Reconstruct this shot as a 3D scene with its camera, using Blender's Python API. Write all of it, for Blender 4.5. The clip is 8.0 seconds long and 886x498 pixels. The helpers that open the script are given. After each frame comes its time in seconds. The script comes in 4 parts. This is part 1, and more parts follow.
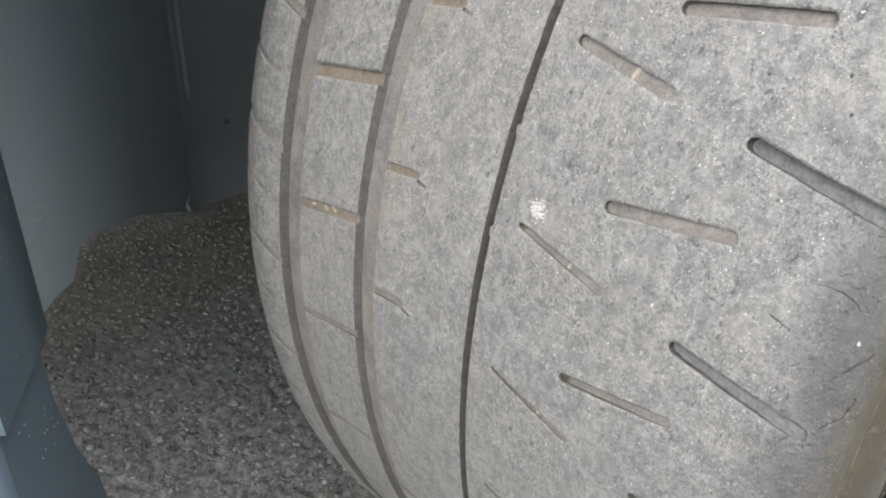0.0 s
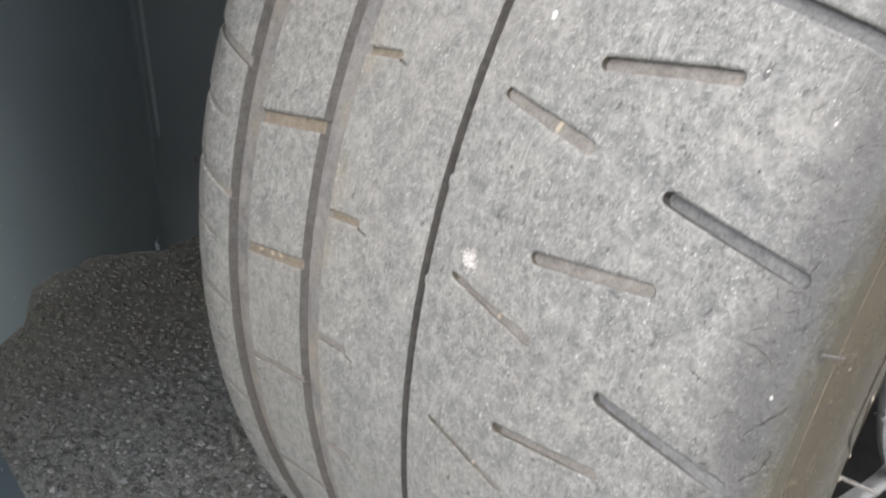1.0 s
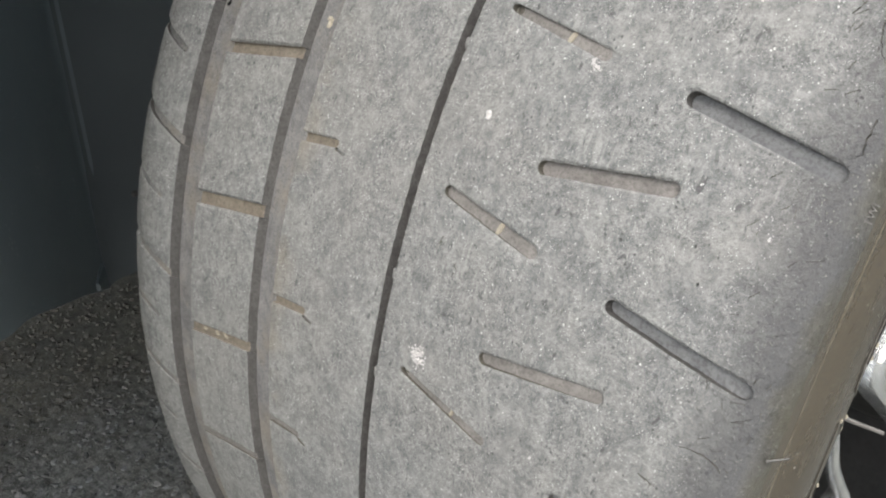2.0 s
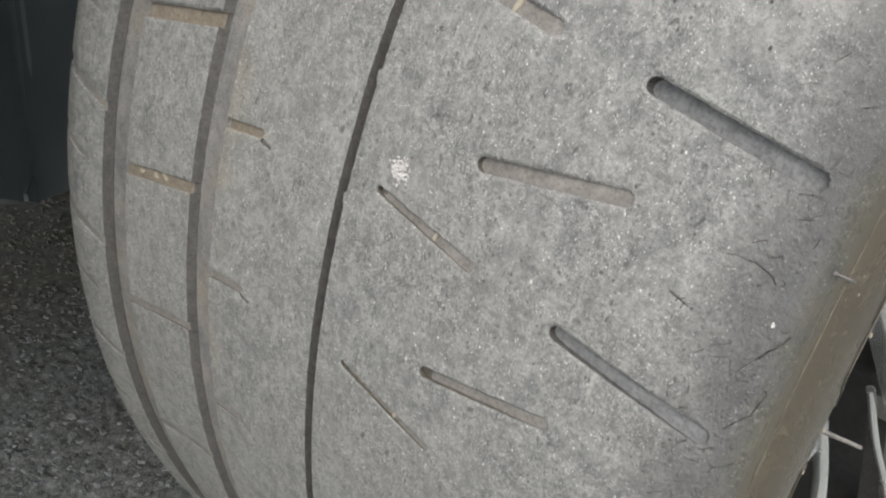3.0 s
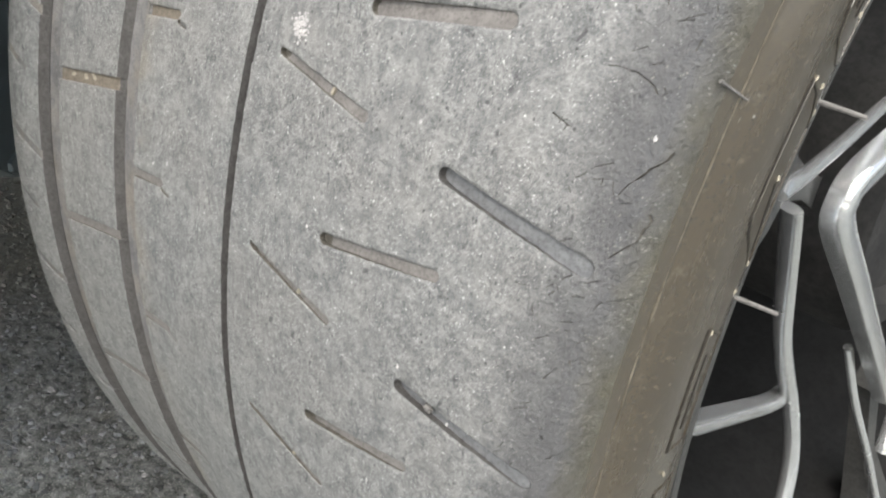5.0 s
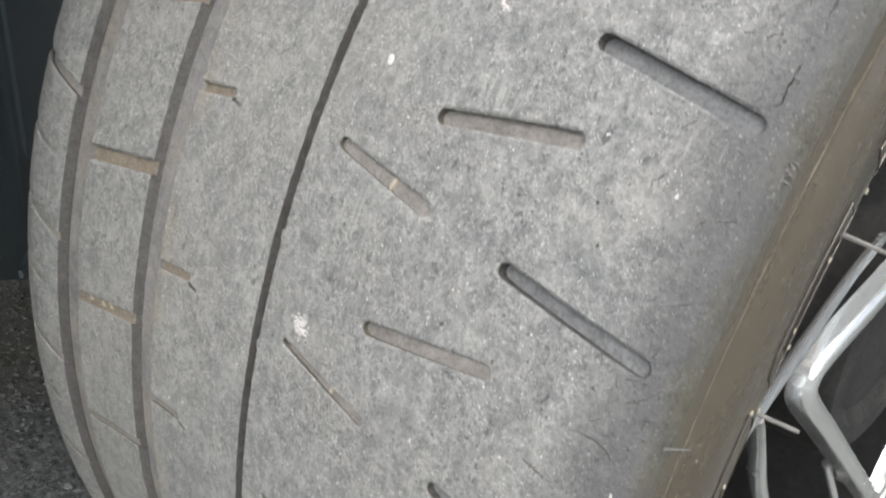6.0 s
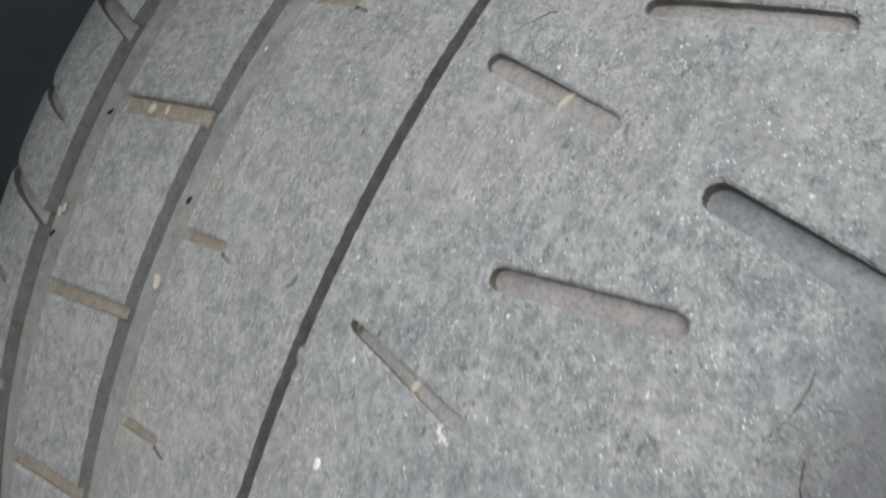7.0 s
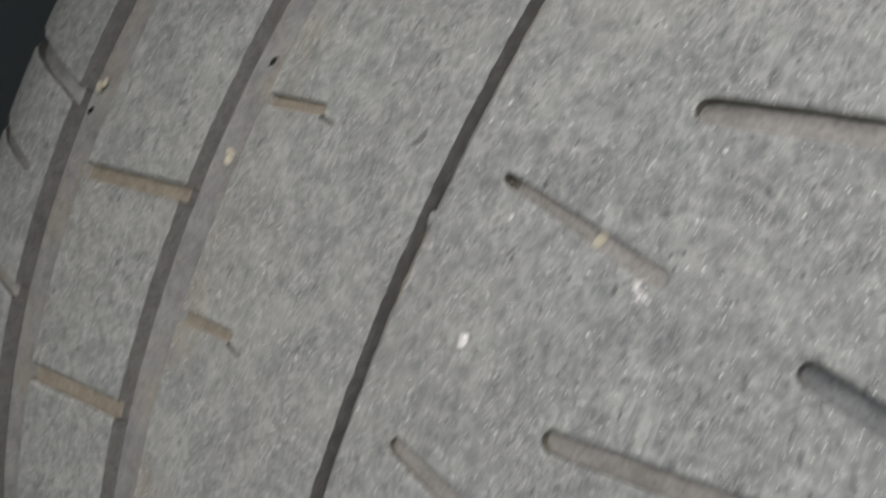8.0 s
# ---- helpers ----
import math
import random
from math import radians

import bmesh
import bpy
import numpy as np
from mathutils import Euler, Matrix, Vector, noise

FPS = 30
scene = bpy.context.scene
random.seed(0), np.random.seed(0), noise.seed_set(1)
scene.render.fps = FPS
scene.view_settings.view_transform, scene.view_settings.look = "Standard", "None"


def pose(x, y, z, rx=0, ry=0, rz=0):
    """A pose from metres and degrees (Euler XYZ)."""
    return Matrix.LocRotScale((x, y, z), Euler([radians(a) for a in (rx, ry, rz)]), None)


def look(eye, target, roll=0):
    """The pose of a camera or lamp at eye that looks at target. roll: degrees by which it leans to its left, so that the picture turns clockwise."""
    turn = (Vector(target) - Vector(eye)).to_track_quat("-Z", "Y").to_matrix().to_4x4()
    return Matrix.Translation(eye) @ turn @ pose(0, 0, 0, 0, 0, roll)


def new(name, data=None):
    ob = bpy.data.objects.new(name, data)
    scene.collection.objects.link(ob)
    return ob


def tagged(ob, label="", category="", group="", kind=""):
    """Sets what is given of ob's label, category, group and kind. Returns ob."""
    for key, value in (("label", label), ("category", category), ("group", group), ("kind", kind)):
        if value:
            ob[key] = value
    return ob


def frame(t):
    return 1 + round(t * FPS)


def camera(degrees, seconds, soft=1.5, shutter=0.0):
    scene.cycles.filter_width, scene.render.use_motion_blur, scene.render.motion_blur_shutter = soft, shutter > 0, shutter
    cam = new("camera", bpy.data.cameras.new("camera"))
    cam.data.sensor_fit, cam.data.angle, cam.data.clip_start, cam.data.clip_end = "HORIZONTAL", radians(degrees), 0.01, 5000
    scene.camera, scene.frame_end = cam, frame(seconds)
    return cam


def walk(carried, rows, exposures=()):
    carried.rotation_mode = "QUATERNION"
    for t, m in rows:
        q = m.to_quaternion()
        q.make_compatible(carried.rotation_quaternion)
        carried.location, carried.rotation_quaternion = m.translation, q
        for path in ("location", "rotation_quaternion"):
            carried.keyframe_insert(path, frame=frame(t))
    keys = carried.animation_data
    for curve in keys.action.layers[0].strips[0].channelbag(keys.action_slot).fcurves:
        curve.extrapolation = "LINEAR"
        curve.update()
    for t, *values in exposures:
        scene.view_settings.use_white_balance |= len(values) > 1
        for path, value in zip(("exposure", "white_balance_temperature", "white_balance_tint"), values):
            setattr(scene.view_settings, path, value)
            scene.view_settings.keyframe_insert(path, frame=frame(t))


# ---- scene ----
cam = camera(55.7, 8.0, soft=2.05, shutter=0.2)
ROWS = [
    (0.0, 0.1580, -0.4603, 0.5046, 59.68, -1.14, 53.18),
    (0.3, 0.1610, -0.4707, 0.5038, 60.33, -2.59, 52.29),
    (0.5, 0.1604, -0.4647, 0.5016, 59.98, -2.21, 52.14),
    (0.8, 0.1665, -0.4577, 0.4997, 60.98, -2.08, 52.54),
    (1.0, 0.1664, -0.4467, 0.5097, 61.92, -1.50, 52.42),
    (1.2, 0.1651, -0.4412, 0.5252, 61.75, -0.86, 51.06),
    (2.3, 0.1529, -0.4355, 0.5369, 60.52, -1.63, 46.86),
    (2.5, 0.1546, -0.4396, 0.5114, 60.28, -4.77, 47.41),
    (2.8, 0.1548, -0.4335, 0.4799, 60.90, -6.87, 49.36),
    (3.0, 0.1411, -0.4343, 0.4738, 61.34, -6.45, 46.95),
    (3.2, 0.1413, -0.4379, 0.4598, 61.37, -7.12, 46.29),
    (3.5, 0.1412, -0.4458, 0.4434, 60.86, -6.94, 46.15),
    (3.7, 0.1343, -0.4570, 0.4370, 61.03, -7.21, 46.29),
    (4.0, 0.1379, -0.4625, 0.4300, 61.15, -7.65, 46.49),
    (4.2, 0.1430, -0.4537, 0.4285, 61.77, -8.48, 46.20),
    (5.3, 0.1732, -0.4094, 0.4526, 63.52, -5.09, 49.55),
    (5.5, 0.1733, -0.4058, 0.4659, 64.18, -4.36, 49.80),
    (5.7, 0.1706, -0.4104, 0.4868, 64.04, -3.98, 48.64),
    (6.0, 0.1596, -0.4136, 0.5116, 63.15, -4.52, 47.45),
    (6.2, 0.1556, -0.4001, 0.5278, 63.86, -3.76, 48.78),
    (6.5, 0.1434, -0.3839, 0.5553, 64.35, -4.62, 48.41),
    (6.8, 0.1358, -0.3721, 0.5738, 62.94, -3.12, 48.05),
    (7.0, 0.1202, -0.3608, 0.5771, 63.72, -1.48, 46.53),
    (7.2, 0.1037, -0.3486, 0.5911, 62.37, 0.92, 44.80),
    (7.5, 0.0951, -0.3457, 0.5868, 64.27, -0.24, 43.61),
    (7.8, 0.0882, -0.3598, 0.5591, 65.69, -3.73, 43.39),
    (8.0, 0.0844, -0.3813, 0.5367, 64.42, -4.89, 43.46),
]
walk(cam, [(t, pose(x, y, z, rx, ry, rz)) for t, x, y, z, rx, ry, rz in ROWS],
     exposures=[(0.0, 0.31, 6580, 10), (1.2, 0.39, 6620, 10), (2.5, -0.09, 6680, 7), (3.5, 0.09, 6720, 8), (4.2, 0.21, 6780, 8), (5.3, 0.37, 6600, 8), (5.5, 0.37, 6600, 8), (6.0, 0.13, 6550, 8), (7.0, -0.24, 6260, 7), (7.5, -0.27, 6360, 6), (8.0, -0.45, 6600, 7)])

# ---- light: a bright overcast day, open to the side of the car where the camera is ----
SUN_TURN, SUN_HEIGHT = 150.0, 52.0
world = bpy.data.worlds.new("overcast_sky")
scene.world = world
world.use_nodes = True
wt = world.node_tree
sky = wt.nodes.new("ShaderNodeTexSky")
sky.sky_type = "NISHITA"
sky.sun_disc = False
sky.sun_elevation = radians(SUN_HEIGHT)
sky.sun_rotation = radians(SUN_TURN)
sky.dust_density = 4.0
sky.air_density = 1.0
soften = wt.nodes.new("ShaderNodeHueSaturation")
soften.inputs["Saturation"].default_value = 0.55
wt.links.new(sky.outputs[0], soften.inputs["Color"])
wt.links.new(soften.outputs[0], wt.nodes["Background"].inputs[0])
wt.nodes["Background"].inputs[1].default_value = 0.34
sun = new("sun", bpy.data.lights.new("sun", "SUN"))
sun.data.energy = 2.6
sun.data.angle = radians(35)
sun.data.color = (1.0, 1.0, 0.97)
sun.matrix_world = look((0.85, 0.15, 2.9), (0, 0, 0.3))


# ---- materials ----
class Mat:
    """A principled material with a few helpers to wire procedural textures."""

    def __init__(self, name, colour=(0.5, 0.5, 0.5), rough=0.6, metal=0.0, spec=0.5):
        self.m = bpy.data.materials.new(name)
        self.m.use_nodes = True
        self.t = self.m.node_tree
        self.p = self.t.nodes["Principled BSDF"]
        self.p.inputs["Base Color"].default_value = (*colour, 1)
        self.p.inputs["Roughness"].default_value = rough
        self.p.inputs["Metallic"].default_value = metal
        self.p.inputs["Specular IOR Level"].default_value = spec
        self.coord = self.t.nodes.new("ShaderNodeTexCoord").outputs["Object"]

    def put(self, socket, value):
        if hasattr(value, "is_output"):
            self.t.links.new(value, socket)
        elif value is not None:
            socket.default_value = value

    def stretch(self, x, y, z):
        n = self.t.nodes.new("ShaderNodeMapping")
        n.inputs["Scale"].default_value = (x, y, z)
        self.t.links.new(self.coord, n.inputs["Vector"])
        return n.outputs[0]

    def noise(self, scale, detail=4, rough=0.6, vec=None, distort=0.0):
        n = self.t.nodes.new("ShaderNodeTexNoise")
        n.inputs["Scale"].default_value = scale
        n.inputs["Detail"].default_value = detail
        n.inputs["Roughness"].default_value = rough
        n.inputs["Distortion"].default_value = distort
        self.t.links.new(vec or self.coord, n.inputs["Vector"])
        return n.outputs["Fac"]

    def cells(self, scale, feature="F1", vec=None, colour=False, randomness=1.0):
        n = self.t.nodes.new("ShaderNodeTexVoronoi")
        n.feature = feature
        n.inputs["Scale"].default_value = scale
        n.inputs["Randomness"].default_value = randomness
        self.t.links.new(vec or self.coord, n.inputs["Vector"])
        return n.outputs["Color" if colour else "Distance"]

    def ramp(self, fac, *stops):
        n = self.t.nodes.new("ShaderNodeValToRGB")
        e = n.color_ramp.elements
        while len(e) < len(stops):
            e.new(0.5)
        for el, (at, c) in zip(e, stops):
            el.position = at
            el.color = (*c, 1) if isinstance(c, tuple) else (c, c, c, 1)
        self.t.links.new(fac, n.inputs[0])
        return n.outputs[0]

    def mix(self, fac, a, b, mode="MIX"):
        n = self.t.nodes.new("ShaderNodeMix")
        n.data_type, n.blend_type = "RGBA", mode
        self.put(n.inputs[0], fac)
        for socket, v in ((n.inputs[6], a), (n.inputs[7], b)):
            self.put(socket, (*v, 1) if isinstance(v, tuple) else v)
        return n.outputs[2]

    def math(self, op, a, b=None):
        n = self.t.nodes.new("ShaderNodeMath")
        n.operation = op
        self.put(n.inputs[0], a)
        self.put(n.inputs[1], b)
        return n.outputs[0]

    def colour(self, v):
        self.put(self.p.inputs["Base Color"], v)
        return self

    def rough(self, v):
        self.put(self.p.inputs["Roughness"], v)
        return self

    def bump(self, *layers):
        normal = None
        for height, strength, distance in layers:
            n = self.t.nodes.new("ShaderNodeBump")
            n.inputs["Strength"].default_value = strength
            n.inputs["Distance"].default_value = distance
            self.t.links.new(height, n.inputs["Height"])
            if normal:
                self.t.links.new(normal, n.inputs["Normal"])
            normal = n.outputs[0]
        self.t.links.new(normal, self.p.inputs["Normal"])
        return self


def tread_rubber():
    """Dusty, worn grey tread: mottled, pitted, with pale mineral flecks and painted glints, drawn out a little along
    the tread.
    """
    k = Mat("worn_tread_rubber", rough=0.8, spec=0.35)
    split = k.t.nodes.new("ShaderNodeSeparateXYZ")
    k.t.links.new(k.coord, split.inputs[0])
    turn = k.math("ARCTAN2", k.math("SUBTRACT", split.outputs["Z"], 0.314), k.math("MULTIPLY", split.outputs["Y"], -1.0))
    flat = k.t.nodes.new("ShaderNodeCombineXYZ")
    k.put(flat.inputs[0], split.outputs["X"])
    k.put(flat.inputs[1], k.math("MULTIPLY", turn, 0.32))
    up = k.math("SUBTRACT", split.outputs["Z"], 0.314)
    k.put(flat.inputs[2], k.math("SQRT", k.math("ADD", k.math("MULTIPLY", up, up), k.math("MULTIPLY", split.outputs["Y"], split.outputs["Y"]))))
    k.coord = flat.outputs[0]
    long = k.stretch(1.0, 0.7, 0.0)
    deep = k.stretch(1.0, 0.8, 1.0)
    big = k.noise(26, 3, 0.6)
    blot = k.noise(85, 9, 0.68, k.stretch(1.0, 0.8, 1.0))
    mid = k.noise(260, 8, 0.74, deep)
    fine = k.noise(1300, 4, 0.75, deep)
    micro = k.noise(3000, 2, 0.6, k.stretch(1.0, 0.85, 1.0))
    patchy = k.ramp(k.noise(60, 3, 0.6), (0.40, 0.25), (0.62, 1.0))
    base = k.mix(k.ramp(mid, (0.37, 0.0), (0.60, 1.0)), (0.116, 0.121, 0.124), (0.246, 0.250, 0.245))
    base = k.mix(k.ramp(blot, (0.53, 0.0), (0.68, 0.6)), base, (0.282, 0.285, 0.276))
    base = k.mix(k.ramp(big, (0.38, 0.0), (0.66, 0.35)), base, (0.222, 0.214, 0.203))
    base = k.mix(k.ramp(blot, (0.34, 0.42), (0.47, 0.0)), base, (0.112, 0.117, 0.120))
    base = k.mix(k.math("MULTIPLY", patchy, k.ramp(fine, (0.35, 0.85), (0.46, 0.0))), base, (0.078, 0.080, 0.081))
    base = k.mix(k.math("MULTIPLY", patchy, k.ramp(fine, (0.56, 0.0), (0.68, 0.7))), base, (0.385, 0.388, 0.376))
    base = k.mix(k.math("MULTIPLY", patchy, k.ramp(micro, (0.36, 0.5), (0.45, 0.0))), base, (0.080, 0.082, 0.083))
    base = k.mix(k.math("MULTIPLY", patchy, k.ramp(micro, (0.58, 0.0), (0.66, 0.45))), base, (0.38, 0.382, 0.37))
    # the fine orange-peel grain of the worn rubber
    peel = k.noise(640, 3, 0.62, deep, 0.3)
    base = k.mix(k.ramp(peel, (0.33, 0.42), (0.46, 0.0)), base, (0.098, 0.101, 0.103))
    base = k.mix(k.ramp(peel, (0.54, 0.0), (0.68, 0.35)), base, (0.325, 0.328, 0.318))
    # dark scuffs where the dust has been rubbed off in short strokes
    strokes = k.noise(420, 3, 0.6, k.stretch(1.0, 0.5, 1.0), 0.6)
    worn = k.math("MULTIPLY", k.ramp(strokes, (0.62, 0.0), (0.68, 1.0)), k.ramp(k.noise(120, 2), (0.46, 0.0), (0.56, 0.85)))
    base = k.mix(worn, base, (0.07, 0.071, 0.074))
    # less dust towards the outer shoulder, and brown road dirt that creeps in over it
    edge = k.math("ADD", split.outputs["X"], k.math("MULTIPLY", k.math("SUBTRACT", k.noise(75, 8, 0.74), 0.5), 0.020))
    bare = k.ramp(k.math("MULTIPLY", k.math("SUBTRACT", edge, 0.0795), 66.0), (0.0, 0.0), (0.95, 0.84))
    base = k.mix(bare, base, (0.076, 0.076, 0.079))
    creep = k.math("ADD", split.outputs["X"], k.math("MULTIPLY", k.math("SUBTRACT", k.noise(50, 5, 0.65), 0.5), 0.009))
    low = k.math("SUBTRACT", creep, k.math("MULTIPLY", split.outputs["Z"], 0.010))
    dirt = k.ramp(k.math("MULTIPLY", k.math("SUBTRACT", low, 0.0924), 190.0), (0.0, 0.0), (0.9, 1.0))
    base = k.mix(dirt, base, k.mix(k.ramp(blot, (0.3, 0.0), (0.7, 1.0)), (0.062, 0.057, 0.041), (0.104, 0.096, 0.070)))
    base = k.mix(k.math("MULTIPLY", dirt, k.ramp(peel, (0.36, 0.75), (0.48, 0.0))), base, (0.034, 0.033, 0.024))
    base = k.mix(k.math("MULTIPLY", dirt, k.math("MULTIPLY", patchy, k.ramp(fine, (0.56, 0.0), (0.66, 0.8)))), base, (0.205, 0.192, 0.148))
    # tan soil stains that spread from the groove over the edge of the middle rib
    away = k.math("ABSOLUTE", k.math("ADD", split.outputs["X"], 0.064))
    stain = k.math("MULTIPLY", k.ramp(k.math("MULTIPLY", away, 100.0), (0.2, 1.0), (1.0, 0.0)), k.ramp(k.noise(34, 4, 0.7), (0.46, 0.0), (0.62, 0.55)))
    base = k.mix(stain, base, (0.205, 0.185, 0.150))
    # pale scuffs drawn along the tread, in a few patches
    drawn = k.noise(800, 2, 0.5, k.stretch(1.0, 0.07, 0.0))
    scuffed = k.math("MULTIPLY", k.ramp(drawn, (0.58, 0.0), (0.66, 1.0)), k.ramp(k.noise(34, 3), (0.57, 0.0), (0.66, 0.38)))
    base = k.mix(scuffed, base, (0.34, 0.342, 0.33))
    # pale mineral specks in loose clusters, which also paint in larger glints
    specks = k.ramp(k.cells(800, vec=long), (0.0, 1.0), (0.13, 1.0), (0.22, 0.0))
    ragged = k.ramp(k.noise(2200, 2, 0.6), (0.40, 0.0), (0.48, 1.0))
    sparse = k.ramp(k.noise(170, 4, 0.7), (0.55, 0.0), (0.61, 1.0))
    flecks = k.math("MULTIPLY", k.math("MULTIPLY", specks, sparse), ragged)
    base = k.mix(k.math("MULTIPLY", flecks, k.math("SUBTRACT", 0.8, k.math("MULTIPLY", bare, 0.8))), base, (0.70, 0.70, 0.68))
    # small glints of light, painted into the colour as bright dots
    tiny = k.ramp(k.cells(1500, vec=long), (0.0, 1.0), (0.13, 1.0), (0.2, 0.0))
    glints = k.math("MULTIPLY", tiny, k.ramp(k.noise(300, 4, 0.7), (0.47, 0.0), (0.55, 1.0)))
    base = k.mix(k.math("MULTIPLY", glints, k.math("SUBTRACT", 0.85, k.math("MULTIPLY", bare, 0.75))), base, (0.64, 0.645, 0.63))
    # sandy grit caught along the shoulder
    grit = k.math("MULTIPLY", k.ramp(k.cells(1300, vec=long), (0.0, 1.0), (0.14, 1.0), (0.22, 0.0)), k.ramp(k.noise(150, 4, 0.7), (0.50, 0.0), (0.58, 1.0)))
    base = k.mix(k.math("MULTIPLY", grit, k.math("MULTIPLY", bare, 0.75)), base, (0.28, 0.27, 0.24))
    ticks = k.math("MULTIPLY", k.ramp(k.cells(600, vec=k.stretch(1.0, 0.7, 0.0)), (0.0, 1.0), (0.12, 0.9), (0.22, 0.0)), k.ramp(k.noise(140, 3), (0.53, 0.0), (0.60, 0.9)))
    base = k.mix(ticks, base, (0.05, 0.051, 0.052))
    pits = k.ramp(k.cells(260, vec=long), (0.0, 1.0), (0.05, 0.8), (0.11, 0.0))
    few = k.ramp(k.noise(90, 2), (0.59, 0.0), (0.67, 1.0))
    pits = k.math("MULTIPLY", pits, few)
    base = k.mix(pits, base, (0.04, 0.041, 0.041))
    k.colour(base)
    k.rough(k.mix(dirt, k.ramp(fine, (0.3, 0.85), (0.7, 0.45)), (0.4, 0.4, 0.4)))
    relief = k.math("SUBTRACT", k.math("ADD", k.math("MULTIPLY", fine, 0.7), mid), k.math("MULTIPLY", pits, 1.5))
    relief = k.math("ADD", relief, k.math("ADD", k.math("MULTIPLY", k.math("MULTIPLY", micro, patchy), 0.5), k.math("MULTIPLY", peel, 0.9)))
    relief = k.math("MULTIPLY", relief, k.math("SUBTRACT", 1.0, k.math("MULTIPLY", dirt, 0.45)))
    return k.bump((relief, 0.9, 0.0008)).m


def dusty(name, a, b, scale=220, rough=0.9):
    k = Mat(name, rough=rough, spec=0.25)
    n = k.noise(scale, 4, 0.65)
    fine = k.noise(scale * 5, 3, 0.7)
    base = k.mix(k.ramp(n, (0.3, 0.0), (0.7, 1.0)), a, b)
    base = k.mix(k.ramp(fine, (0.35, 0.5), (0.55, 0.0)), base, tuple(c * 0.5 for c in a))
    k.colour(base)
    return k.bump((k.math("ADD", n, fine), 0.4, 0.0005)).m


def metal(name, colour, rough, grain=60):
    k = Mat(name, colour, rough, 1.0)
    n = k.noise(grain, 4, 0.6)
    k.rough(k.ramp(n, (0.3, rough * 0.7), (0.75, min(1.0, rough * 1.5))))
    return k.bump((k.noise(grain * 14, 2), 0.06, 0.0003)).m


TREAD = tread_rubber()
# grey dust, darkened in colour for the shade on groove walls
SOFT_WALL = dusty("grey_dust_and_shade_on_groove_wall", (0.054, 0.052, 0.050), (0.090, 0.087, 0.084))


def groove_dust():
    """Grey dust on the groove floors, with tan soil washed into patches and pale grains."""
    k = Mat("dusty_groove_rubber", rough=0.9, spec=0.25)
    n, fine, soil = k.noise(240, 4, 0.7), k.noise(1500, 3, 0.75), k.noise(38, 4, 0.7)
    base = k.mix(k.ramp(n, (0.3, 0.0), (0.7, 1.0)), (0.110, 0.110, 0.112), (0.182, 0.182, 0.183))
    base = k.mix(k.ramp(k.noise(95, 5, 0.7), (0.45, 0.0), (0.62, 0.7)), base, (0.225, 0.222, 0.216))
    base = k.mix(k.ramp(soil, (0.48, 0.0), (0.64, 0.55)), base, (0.222, 0.198, 0.162))
    base = k.mix(k.ramp(fine, (0.34, 0.7), (0.48, 0.0)), base, (0.07, 0.069, 0.068))
    base = k.mix(k.ramp(fine, (0.60, 0.0), (0.70, 0.6)), base, (0.36, 0.355, 0.34))
    k.colour(base)
    return k.bump((k.math("ADD", n, fine), 0.6, 0.0006)).m


GROOVE = groove_dust()
# olive dust with the shade of the slot walls put into its colour
SLOT_WALL = dusty("olive_dust_and_shade_on_slot_walls", (0.072, 0.067, 0.056), (0.122, 0.114, 0.097))
# bare dark rubber, taken darker to paint the shade in grooves and cracks
WALL = dusty("bare_rubber_with_groove_shade", (0.040, 0.038, 0.037), (0.074, 0.071, 0.069))
SLOT = dusty("tan_dust_in_slots", (0.147, 0.139, 0.132), (0.216, 0.205, 0.196))
SLOT_GREY = dusty("grey_dust_in_slots", (0.116, 0.120, 0.126), (0.180, 0.184, 0.189))


